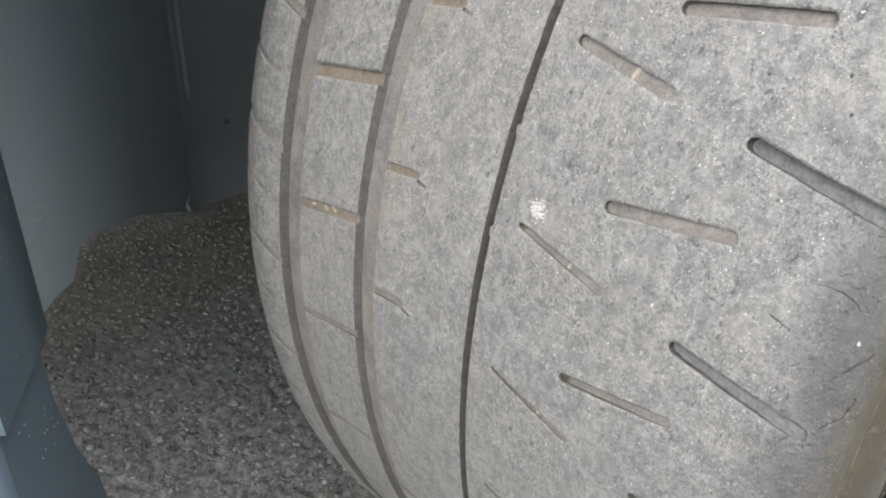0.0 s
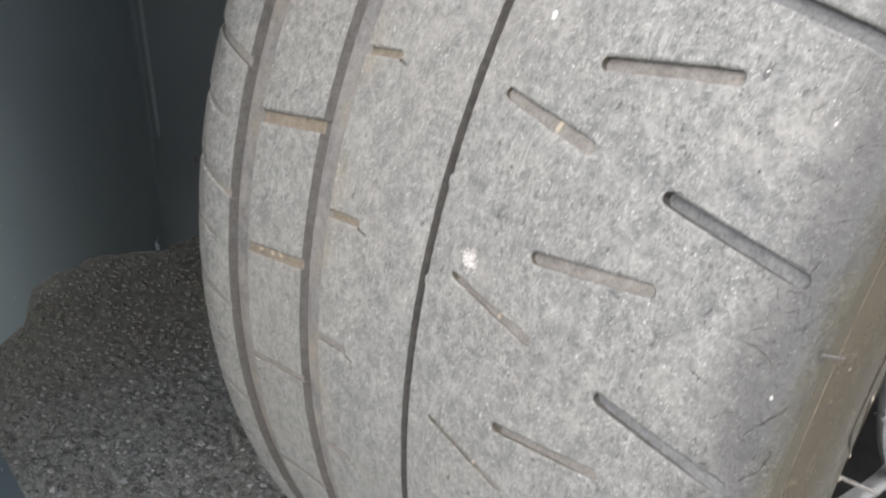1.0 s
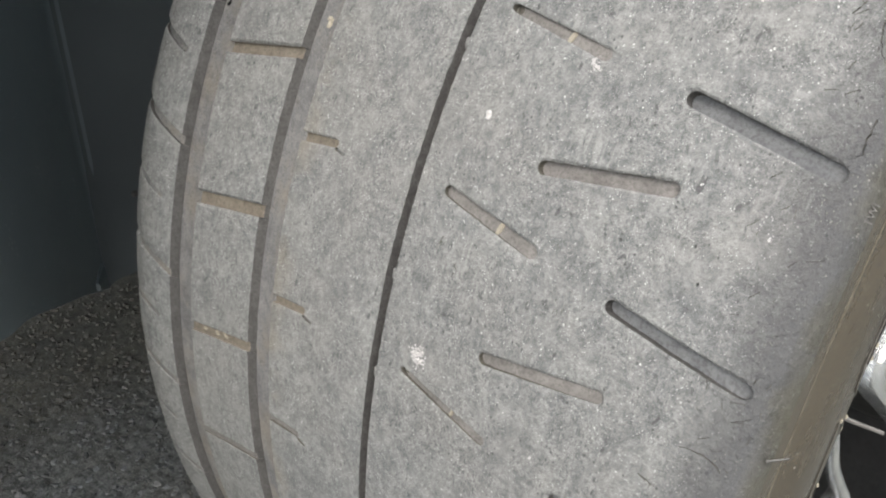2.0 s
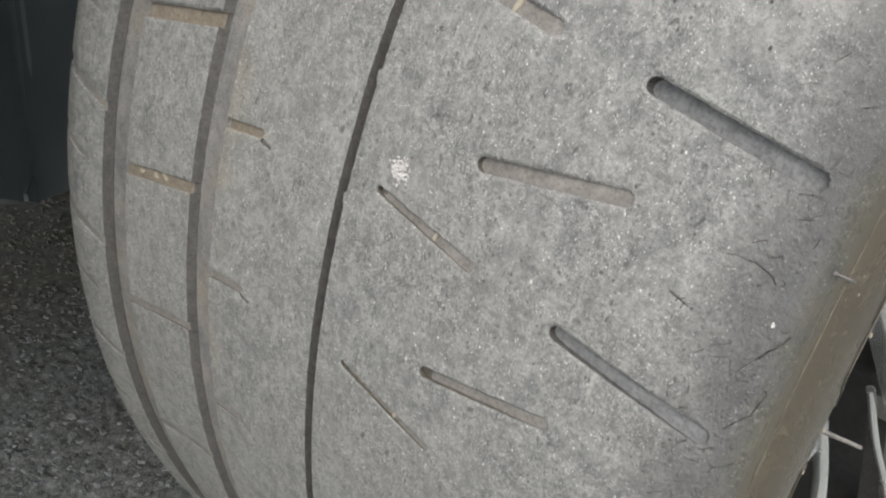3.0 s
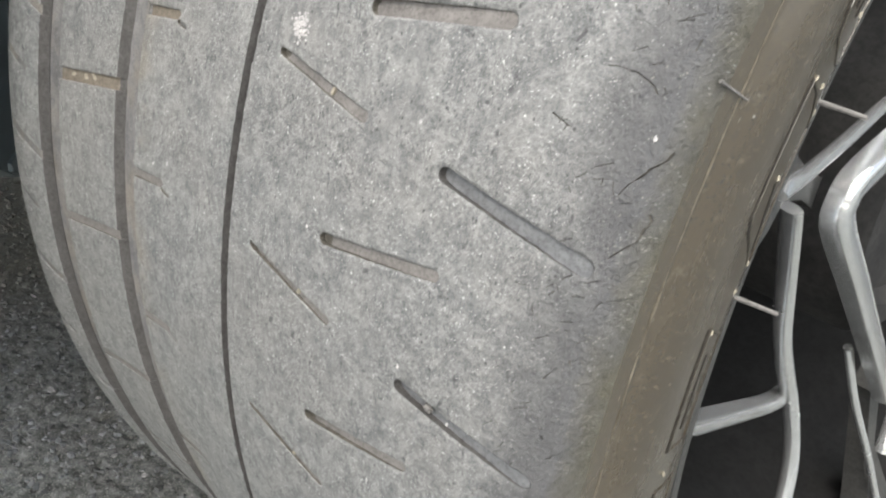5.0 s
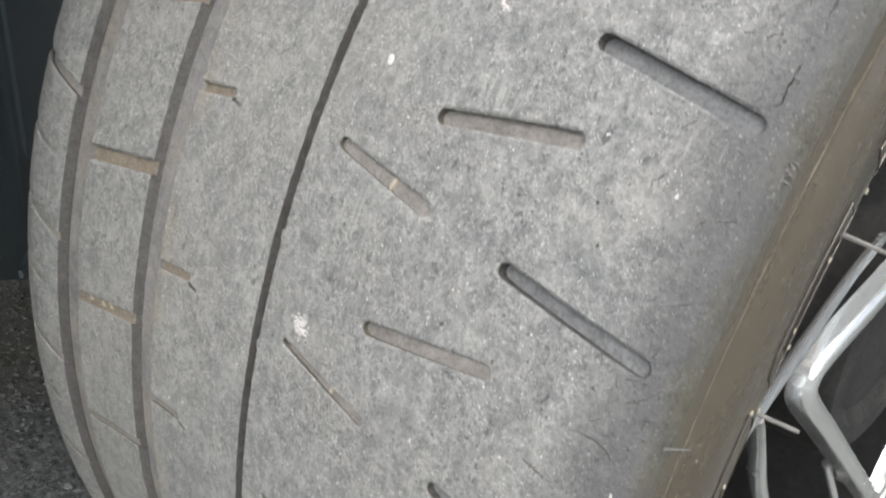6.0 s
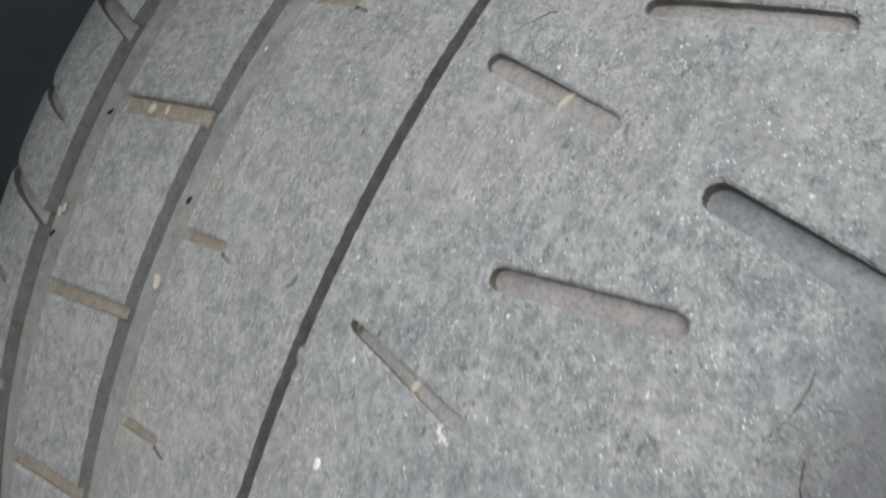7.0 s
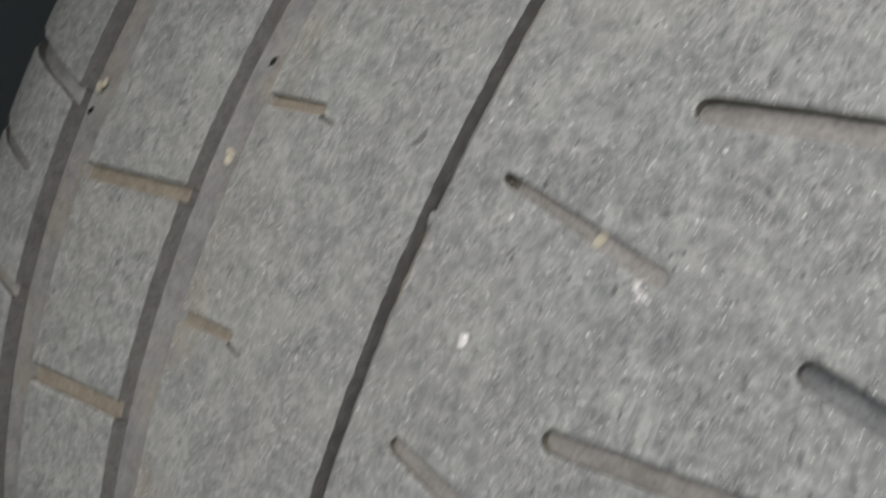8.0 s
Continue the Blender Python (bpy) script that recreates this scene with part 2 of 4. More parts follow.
def dirty_rubber(name):
    """Smooth sidewall rubber under a film of brown road dirt, streaked round the wheel."""
    k = Mat(name, rough=0.4, spec=1.0)
    split = k.t.nodes.new("ShaderNodeSeparateXYZ")
    k.t.links.new(k.coord, split.inputs[0])
    z = k.math("SUBTRACT", split.outputs["Z"], 0.314)
    y = k.math("MULTIPLY", split.outputs["Y"], -1.0)
    ring = k.t.nodes.new("ShaderNodeCombineXYZ")
    k.put(ring.inputs[0], k.math("SQRT", k.math("ADD", k.math("MULTIPLY", z, z), k.math("MULTIPLY", y, y))))
    k.put(ring.inputs[1], k.math("MULTIPLY", k.math("ARCTAN2", z, y), 0.28))
    k.put(ring.inputs[2], split.outputs["X"])
    k.coord = ring.outputs[0]
    film = k.noise(60, 6, 0.7, k.stretch(1.0, 0.25, 1.0))
    grain = k.noise(900, 3, 0.7)
    base = k.mix(k.ramp(film, (0.3, 0.0), (0.7, 1.0)), (0.030, 0.023, 0.014), (0.057, 0.045, 0.028))
    band = k.math("MULTIPLY", k.math("SUBTRACT", k.math("ADD", ring.inputs[0].links[0].from_socket, k.math("MULTIPLY", film, 0.006)), 0.283), 40.0)
    base = k.mix(k.ramp(band, (0.25, 0.0), (0.65, 0.75)), base, (0.059, 0.047, 0.030))
    base = k.mix(k.ramp(k.noise(420, 4, 0.7), (0.56, 0.0), (0.68, 0.6)), base, (0.100, 0.086, 0.060))
    base = k.mix(k.ramp(grain, (0.36, 0.6), (0.48, 0.0)), base, (0.034, 0.029, 0.023))
    dots = k.math("MULTIPLY", k.ramp(k.cells(420), (0.0, 1.0), (0.10, 1.0), (0.18, 0.0)), k.ramp(k.noise(120, 3), (0.60, 0.0), (0.68, 1.0)))
    base = k.mix(dots, base, (0.33, 0.32, 0.29))
    k.colour(base)
    k.rough(k.ramp(film, (0.3, 0.21), (0.7, 0.33)))
    return k.bump((k.math("ADD", grain, film), 0.25, 0.0003)).m


SIDEWALL = dirty_rubber("olive_brown_dirty_sidewall")


def dusted(name, a, b, dust, rough, scale):
    """A plastic or painted panel with settled dust and splashed white specks."""
    k = Mat(name, rough=rough, spec=0.4)
    soft = k.noise(scale, 5, 0.65)
    base = k.mix(k.ramp(soft, (0.3, 0.0), (0.7, 1.0)), a, b)
    base = k.mix(k.ramp(k.noise(scale * 0.4, 6, 0.75), (0.5, 0.0), (0.75, 0.7)), base, dust)
    dots = k.math("MULTIPLY", k.ramp(k.cells(230), (0.0, 1.0), (0.10, 1.0), (0.17, 0.0)), k.ramp(k.noise(34, 4), (0.55, 0.0), (0.62, 1.0)))
    base = k.mix(dots, base, (0.55, 0.57, 0.58))
    k.colour(base)
    k.rough(k.ramp(soft, (0.3, rough * 0.8), (0.7, min(1.0, rough * 1.3))))
    return k.bump((k.noise(scale * 12, 3), 0.15, 0.0006)).m


LINER = dusted("dusty_grey_plastic_liner", (0.205, 0.244, 0.252), (0.255, 0.297, 0.305), (0.232, 0.258, 0.260), 0.42, 9)
PAINT = Mat("blue_grey_car_paint", (0.12, 0.16, 0.20), 0.3, 0.2).m
FLANGE = dusted("slate_blue_painted_edge", (0.060, 0.085, 0.103), (0.086, 0.116, 0.135), (0.12, 0.118, 0.108), 0.45, 11)
SILVER = metal("silver_alloy", (0.63, 0.64, 0.645), 0.2)
SILVER.node_tree.nodes["Principled BSDF"].inputs["Metallic"].default_value = 0.8
# brake steel kept near black so the space behind the spokes stays dark
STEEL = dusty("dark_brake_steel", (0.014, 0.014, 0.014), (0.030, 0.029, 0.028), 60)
RIM_GREY = dusty("dull_grey_rim_with_brake_dust", (0.038, 0.038, 0.037), (0.062, 0.062, 0.059), 120, 0.4)
# black for thin strips that paint the shaded creases of the letters
CREASE_SHADE = dusty("black_letter_crease_shade", (0.016, 0.014, 0.012), (0.028, 0.025, 0.021))
TAN_SLOT = dusty("tan_soil_in_slots", (0.140, 0.121, 0.097), (0.212, 0.188, 0.156))
FIN = dusty("worn_olive_rubber_fin", (0.060, 0.052, 0.038), (0.150, 0.136, 0.107), 110)
HAIR = dusty("grey_rubber_hair", (0.12, 0.115, 0.11), (0.19, 0.184, 0.176))


def sealed(name, a, b):
    """Smooth sprayed underseal under an even film of dust."""
    k = Mat(name, rough=0.7, spec=0.3)
    cloud = k.noise(7, 3, 0.5)
    k.colour(k.mix(k.ramp(cloud, (0.3, 0.0), (0.7, 1.0)), a, b))
    return k.bump((k.noise(160, 3, 0.6), 0.1, 0.0005)).m


UNDERSEAL = sealed("dusty_dark_underseal", (0.135, 0.155, 0.159), (0.165, 0.186, 0.190))
# greyer than the liner: the shade deep in the arch is in this colour
INNER = sealed("shaded_grey_inner_wing", (0.128, 0.142, 0.147), (0.155, 0.170, 0.175))
# near black: also paints the deep shade inside the rim barrel
BLACK = dusty("black_underseal_and_rim_shade", (0.006, 0.006, 0.006), (0.012, 0.012, 0.012), 40)


def road():
    """Weathered asphalt: grey worn crests, darker binder, brown dust, pale mineral grains."""
    k = Mat("weathered_asphalt", rough=0.85, spec=0.35)
    crest = k.noise(150, 5, 0.65)
    grain = k.noise(700, 3, 0.7)
    base = k.mix(k.ramp(crest, (0.34, 0.0), (0.64, 1.0)), (0.063, 0.070, 0.066), (0.268, 0.283, 0.276))
    base = k.mix(k.ramp(k.noise(4, 4, 0.6), (0.40, 0.25), (0.55, 0.0)), base, (0.160, 0.147, 0.120))
    # brown dirt that has drifted in under the car and filled the pits
    split = k.t.nodes.new("ShaderNodeSeparateXYZ")
    k.t.links.new(k.coord, split.inputs[0])
    inward = k.math("ADD", split.outputs["X"], k.math("MULTIPLY", k.math("SUBTRACT", k.noise(14, 5, 0.7), 0.5), 0.16))
    side = k.math("ADD", split.outputs["X"], 0.8)
    along_y = k.math("ADD", split.outputs["Y"], 0.1)
    reach = k.math("SQRT", k.math("ADD", k.math("MULTIPLY", side, side), k.math("MULTIPLY", along_y, along_y)))
    under = k.ramp(k.math("ADD", reach, k.math("MULTIPLY", k.noise(6, 3), 0.5)), (0.75, 1.0), (1.0, 0.0))
    drift = k.math("MULTIPLY", under, k.ramp(k.math("ADD", k.math("MULTIPLY", inward, -4.0), -1.75), (0.0, 0.0), (0.75, 0.8)))
    base = k.mix(drift, base, k.mix(k.ramp(k.noise(55, 4, 0.7), (0.35, 0.0), (0.65, 1.0)), (0.092, 0.088, 0.064), (0.188, 0.177, 0.131)))
    base = k.mix(k.ramp(grain, (0.36, 0.7), (0.48, 0.0)), base, (0.05, 0.049, 0.045))
    base = k.mix(k.ramp(grain, (0.57, 0.0), (0.66, 0.9)), base, (0.46, 0.455, 0.43))
    k.colour(base)
    k.rough(k.ramp(crest, (0.3, 0.9), (0.7, 0.6)))
    return k.bump((crest, 0.5, 0.002), (grain, 0.6, 0.0008)).m


ASPHALT = road()


def aggregate():
    """Grey stones, each of its own tone, dusty and rough."""
    k = Mat("asphalt_aggregate", rough=0.75, spec=0.3)
    tone = k.t.nodes.new("ShaderNodeNewGeometry").outputs["Random Per Island"]
    n = k.noise(420, 4, 0.7)
    base = k.mix(k.ramp(tone, (0.0, 0.0), (0.8, 0.7), (1.0, 1.0)), (0.080, 0.089, 0.095), (0.325, 0.343, 0.356))
    base = k.mix(k.ramp(tone, (0.965, 0.0), (0.968, 1.0)), base, (0.42, 0.425, 0.42))
    split = k.t.nodes.new("ShaderNodeSeparateXYZ")
    k.t.links.new(k.coord, split.inputs[0])
    inward = k.math("ADD", split.outputs["X"], k.math("MULTIPLY", k.math("SUBTRACT", k.noise(14, 5, 0.7), 0.5), 0.16))
    soil = k.ramp(k.math("ADD", k.math("MULTIPLY", inward, -4.0), -1.75), (0.0, 0.0), (0.75, 0.75))
    base = k.mix(soil, base, (0.150, 0.139, 0.104))
    base = k.mix(k.ramp(k.noise(5, 4, 0.6), (0.42, 0.0), (0.62, 0.35)), base, (0.150, 0.135, 0.108))
    base = k.mix(k.ramp(n, (0.35, 0.5), (0.52, 0.0)), base, (0.085, 0.085, 0.080))
    k.colour(base)
    return k.bump((n, 0.6, 0.0007)).m


STONE = aggregate()
CRUMB = dusty("pale_tan_crumb", (0.29, 0.262, 0.205), (0.41, 0.378, 0.312))
SMEAR = dusty("pinkish_white_paint_smear", (0.32, 0.312, 0.308), (0.60, 0.58, 0.575), 900)
WHITE = dusty("white_grit", (0.42, 0.41, 0.405), (0.62, 0.60, 0.595))


# ---- mesh helpers ----
def part(name, bm, material, parent=None, label="", smooth=True, angle=35):
    """Links a bmesh as one mesh object."""
    me = bpy.data.meshes.new(name)
    if smooth:
        for f in bm.faces:
            f.smooth = True
        limit = radians(angle)
        for e in bm.edges:
            e.smooth = len(e.link_faces) == 2 and e.calc_face_angle(0.0) < limit
    bm.to_mesh(me)
    bm.free()
    for m in material if isinstance(material, (list, tuple)) else [material]:
        me.materials.append(m)
    ob = new(name, me)
    ob.parent = parent
    if label:
        tagged(ob, label=label)
    return ob


def revolve(bm, profile, steps, matrix=None, closed=False, mat=0, a0=0.0, a1=360.0):
    """Turns (x, r) points about the x axis through the wheel centre."""
    full = abs(a1 - a0) >= 360
    rings = []
    for i in range(steps if full else steps + 1):
        a = radians(a0 + (a1 - a0) * i / steps)
        rings.append([bm.verts.new(on_wheel(x, r, a)) for x, r in profile])
    n = len(profile)
    for i in range(steps):
        p, q = rings[i], rings[(i + 1) % len(rings)]
        for j in range(n if closed else n - 1):
            f = bm.faces.new((p[j], q[j], q[(j + 1) % n], p[(j + 1) % n]))
            f.material_index = mat
    return rings


AXLE = 0.314
LEAN = radians(13.23)


def on_wheel(x, r, a):
    """A point of the wheel: x along the axle outwards, r from it, a up from the front (radians)."""
    return Vector((x, -r * math.cos(a), max(AXLE + r * math.sin(a), 0.003)))


INNER_SHOULDER = ((-0.1760, 0.2990), (-0.1740, 0.3045), (-0.1710, 0.3125), (-0.1670, 0.3195), (-0.1620, 0.3250), (-0.1560, 0.3290), (-0.1490, 0.3310), (-0.1420, 0.3310), (-0.1350, 0.3299), (-0.1280, 0.3285))
OUTER_SHOULDER = ((0.0945, 0.30853), (0.0960, 0.30790), (0.0973, 0.30680), (0.0983, 0.30540), (0.0990, 0.30370), (0.0995, 0.30180), (0.0999, 0.29980))


def along(pts, u):
    for (a, ra), (b, rb) in zip(pts, pts[1:]):
        if u <= b:
            return ra + (rb - ra) * (max(u, a) - a) / (b - a)
    return pts[-1][1]


def crown(u):
    """Radius of the worn tread surface at u along the axle."""
    if u < -0.128:
        return along(INNER_SHOULDER, u)
    if u > 0.0945:
        return along(OUTER_SHOULDER, u)
    return 0.32 - 0.0231 * u - 0.2823 * u ** 2 - 6.429 * u ** 3 - 12.44 * u ** 4


# ---- the tyre ----
car = tagged(new("car"), "parked car with its front wheel turned outwards, blue-grey paint", "car")
tyre = new("tyre")
tyre.parent = car
tagged(tyre, label="worn low-profile tyre with grey dusty tread and shallow slots")

# start angles of the slot groups, degrees up from the front of the wheel
KNOWN = [30.42, 19.16, 9.88, 0.0, -8.99, -18.2, -28.6]
STARTS = list(KNOWN)
left = 360 - (KNOWN[0] - KNOWN[-1])
gaps = 30
for i in range(1, gaps):
    STARTS.append(KNOWN[-1] - left * i / gaps)
ARC = 0.32 * 1000 * math.pi / 180  # mm of tread for one degree


def slot(u0, t0, u1, t1, w0, w1, depth, mat, bevel=0.35, end=None, wall=5, pit=0.0):
    """A slot of the tread from (u0, t0) to (u1, t1): widths and depths in mm at either end."""
    return dict(a=(u0 * 1000, t0 * ARC), b=(u1 * 1000, t1 * ARC), w=(w0, w1), depth=depth, mat=mat, bevel=bevel, end=depth if end is None else end, wall=wall, pit=pit)


def depth_at(s, p):
    (ax, ay), (bx, by) = s["a"], s["b"]
    f = ((p[0] - ax) * (bx - ax) + (p[1] - ay) * (by - ay)) / ((bx - ax) ** 2 + (by - ay) ** 2)
    f = max(0.0, min(1.0, f))
    return s["depth"] + (s["end"] - s["depth"]) * f * f + s["pit"] * max(0.0, 1.0 - (math.hypot(p[0] - ax, p[1] - ay) / (s["w"][0] * 0.75)) ** 2)


def stadium(s, grow, rng):
    """Outline of a slot with rounded ends, grown by some mm, slightly uneven."""
    (ax, ay), (bx, by) = s["a"], s["b"]
    ang = math.atan2(by - ay, bx - ax)
    out = []
    for (cx, cy), w, start in (((bx, by), s["w"][1], -90), ((ax, ay), s["w"][0], 90)):
        for k in range(7):
            a = ang + radians(start + 180 * k / 6)
            r = max(w / 2 + grow, 0.08 + 0.1 * (grow > 0))
            out.append((cx + r * math.cos(a), cy + r * math.sin(a)))
    dense = []
    for i, p in enumerate(out):
        q = out[(i + 1) % len(out)]
        dense.append(p)
        d = math.hypot(q[0] - p[0], q[1] - p[1])
        wide = s["w"][0] > 1.2
        n = int(d // (1.2 if wide else 3.0))
        for k in range(1, n + 1):
            f = k / (n + 1)
            j = (0.26 if grow > 0 else 0.1) if wide else 0.02
            dense.append((p[0] + (q[0] - p[0]) * f + rng.uniform(-j, j), p[1] + (q[1] - p[1]) * f + rng.uniform(-j, j)))
    return dense


def inside(poly, x, y):
    c = False
    j = len(poly) - 1
    for i in range(len(poly)):
        (xi, yi), (xj, yj) = poly[i], poly[j]
        if (yi > y) != (yj > y) and x < (xj - xi) * (y - yi) / (yj - yi) + xi:
            c = not c
        j = i
    return c


from mathutils.geometry import delaunay_2d_cdt

SEAM = -160.0  # the pattern runs from here once round


def rib(name, ua, ub, slots, side, flare=0.8, label="", step=5.0, wall=4):
    """One band of tread between two grooves, with its slots cut in: true walls and floors."""
    rng = random.Random(len(name) + int(ub * 1e4))
    lo, hi = ua * 1000, ub * 1000
    y0, y1 = SEAM * ARC, (SEAM + 360) * ARC
    verts, edges, drop = [], [], {}
    ny = int((y1 - y0) / step)
    nx = max(2, int((hi - lo) / step))
    cols = [lo + (hi - lo) * j / nx for j in range(nx + 1)]
    for table in (INNER_SHOULDER, OUTER_SHOULDER):
        cols += [u * 1000 for u, _ in table if lo < u * 1000 < hi and min(abs(u * 1000 - c) for c in cols) > 0.35]
    cols.sort()
    nx = len(cols) - 1
    inner, cells = [], {}
    for s in slots:
        shift = 0.0
        while (s["a"][1] + s["b"][1]) / 2 + shift < y0:
            shift += 360 * ARC
        while (s["a"][1] + s["b"][1]) / 2 + shift > y1:
            shift -= 360 * ARC
        s = dict(s, a=(s["a"][0], s["a"][1] + shift), b=(s["b"][0], s["b"][1] + shift))
        if min(s["a"][1], s["b"][1]) < y0 + 6 or max(s["a"][1], s["b"][1]) > y1 - 6:
            continue
        for grow, low in ((s["bevel"], 0.0), (-0.1, min(s["bevel"], min(s["depth"], s["end"]) * 0.5))):
            poly = stadium(s, grow, random.Random(7))
            start = len(verts)
            for p in poly:
                verts.append(Vector(p))
                if low:
                    drop[(round(p[0], 3), round(p[1], 3))] = low
            n = len(poly)
            edges += [(start + i, start + (i + 1) % n) for i in range(n)]
            if low:
                xs, ys = [p[0] for p in poly], [p[1] for p in poly]
                rec = (poly, s, min(xs), max(xs), min(ys), max(ys))
                inner.append(rec)
                for c in range(int(min(ys) // 20) - 1, int(max(ys) // 20) + 2):
                    cells.setdefault(c, []).append(rec)
        if min(s["w"]) > 1.2:
            (ax, ay), (bx, by) = s["a"], s["b"]
            n = int(math.hypot(bx - ax, by - ay) / 1.2)
            verts += [Vector((ax + (bx - ax) * i / n, ay + (by - ay) * i / n)) for i in range(n + 1) if n]
    for i in range(ny + 1):
        y = y0 + (y1 - y0) * i / ny
        near = cells.get(int(y // 20), [])
        for j in range(nx + 1):
            x = cols[j]
            if any(r[2] - 0.7 < x < r[3] + 0.7 and r[4] - 0.7 < y < r[5] + 0.7 and math.dist(*closest(r[1], x, y)) < max(r[1]["w"]) / 2 + 0.9 for r in near):
                if 0 < j < nx:
                    continue
            verts.append(Vector((x, y)))
    for x, depth in ((lo, side[0]), (hi, side[1])):
        fray = int((y1 - y0) / 1.2) if depth else ny
        a = len(verts)
        for i in range(fray + 1):
            verts.append(Vector((x, y0 + (y1 - y0) * i / fray)))
        edges += [(a + i, a + i + 1) for i in range(fray)]
    vo, _, fo, vmap, _, _ = delaunay_2d_cdt(verts, edges, [], 0, 0.02)
    src = {}
    for i, origin in enumerate(vmap):
        src[i] = min((drop.get((round(verts[k][0], 3), round(verts[k][1], 3)), 0.0) for k in origin), default=0.0) if origin else 0.0
    bm = bmesh.new()
    made = {}

    def vert(i, level, extra):
        key = (i, level)
        if key not in made:
            x, y = vo[i]
            for edge, depth in ((lo, side[0]), (hi, side[1])):
                if depth and abs(x - edge) < 0.05:  # worn, slightly ragged edges
                    x += 0.22 * noise.noise((y * 0.5, edge, 0)) + 0.16 * noise.noise((y * 1.7, edge, 5))
                    extra += 0.25 + 0.25 * noise.noise((y * 0.8, edge, 9))
            r = crown(x / 1000) - extra / 1000
            made[key] = bm.verts.new(on_wheel(x / 1000, r, radians(y / ARC) + LEAN))
        return made[key]

    kind = []
    for f in fo:
        cx = sum(vo[i][0] for i in f) / 3
        cy = sum(vo[i][1] for i in f) / 3
        if cx < lo or cx > hi or cy < y0 or cy > y1:
            kind.append(None)
            continue
        hit = 0
        for r in cells.get(int(cy // 20), []):
            if r[2] <= cx <= r[3] and r[4] <= cy <= r[5] and inside(r[0], cx, cy):
                hit = r[1]
                break
        kind.append(hit)
    sides = {}
    for f, k in zip(fo, kind):
        if k is None:
            continue
        level = 0 if k == 0 else 1
        vs = [vert(i, level, src[i] if level == 0 else depth_at(k, vo[i])) for i in f]
        try:
            face = bm.faces.new(vs)
        except ValueError:
            continue
        face.material_index = 0 if k == 0 else k["mat"]
        if k and k["pit"] and k["w"][0] < 3.3:  # the round inner end of a slot is deeper, its floor darkened for shade
            mid = (sum(vo[i][0] for i in f) / 3, sum(vo[i][1] for i in f) / 3)
            if math.dist(mid, k["a"]) < k["w"][0] * 0.42:
                face.material_index = 5
        for i in range(3):
            sides.setdefault(frozenset((f[i], f[(i + 1) % 3])), []).append((level, f[i], f[(i + 1) % 3], k))
    for key, uses in sides.items():
        if len(uses) == 2 and uses[0][0] != uses[1][0]:
            top, low = (uses[0], uses[1]) if uses[0][0] == 0 else (uses[1], uses[0])
            a, b = top[1], top[2]
            s = low[3]
            try:
                face = bm.faces.new((vert(b, 0, src[b]), vert(a, 0, src[a]), vert(a, 1, depth_at(s, vo[a])), vert(b, 1, depth_at(s, vo[b]))))
                face.material_index = s["wall"]
            except ValueError:
                pass
        elif len(uses) == 1:
            level, a, b, k = uses[0]
            xa, xb = vo[a][0], vo[b][0]
            for edge, depth, sign in ((lo, side[0], 1), (hi, side[1], -1)):
                if depth and abs(xa - edge) < 0.05 and abs(xb - edge) < 0.05:
                    ea, eb = (src[a], src[b]) if level == 0 else (depth_at(k, vo[a]), depth_at(k, vo[b]))
                    foot = []
                    for i in (a, b):
                        x, y = vo[i]
                        key2 = (i, 2)
                        if key2 not in made:
                            made[key2] = bm.verts.new(on_wheel((x - sign * (0.4 if sign > 0 else flare)) / 1000, crown(x / 1000) - depth / 1000, radians(y / ARC) + LEAN))
                        foot.append(made[key2])
                    try:
                        face = bm.faces.new((vert(b, level, eb), vert(a, level, ea), foot[0], foot[1]))
                        face.material_index = wall
                    except ValueError:
                        pass
    bmesh.ops.recalc_face_normals(bm, faces=bm.faces)
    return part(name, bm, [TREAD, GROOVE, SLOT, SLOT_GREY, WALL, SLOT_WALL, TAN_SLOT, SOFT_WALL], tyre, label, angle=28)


def closest(s, x, y):
    (ax, ay), (bx, by) = s["a"], s["b"]
    d = (bx - ax) ** 2 + (by - ay) ** 2
    t = max(0, min(1, ((x - ax) * (bx - ax) + (y - ay) * (by - ay)) / d))
    return (ax + t * (bx - ax), ay + t * (by - ay)), (x, y)


outer_slots, mid_slots, rib_slots, shoulder_slots = [], [], [], []
rs = random.Random(4)
A_WIDTH = {0: (4.9, 4.9), 1: (2.6, 3.5), 2: (3.6, 4.0), 3: (2.3, 3.1), 4: (1.9, 2.6), 5: (1.9, 2.5)}
A_DEPTH = {0: 1.9, 1: 1.5, 2: 1.5, 3: 1.2, 4: 1.2, 5: 1.1}
D_WIDTH = {0: 5.4, 1: 4.0, 2: 4.8, 3: 4.1, 4: 3.5, 5: 3.2}
D_DEPTH = {0: 2.8, 1: 2.6, 2: 2.2, 3: 1.4, 4: 1.1}
E_DEPTH = {0: 2.1, 1: 1.9, 2: 1.9, 3: 1.6, 4: 1.4}
CUT_DEPTH = {0: 3.4, 1: 3.2, 2: 2.2, 3: 1.1}
B_START = [34.12, 23.12, 12.62, 3.05, -6.54, -15.56]
C_START = [28.33, 17.44, 8.14, -1.67, -10.70]
D_START = [24.0, 13.76, 3.9, -5.5, -14.6, -25.6]
E_START = [31.0, 18.6, 9.25, -1.0, -9.8]
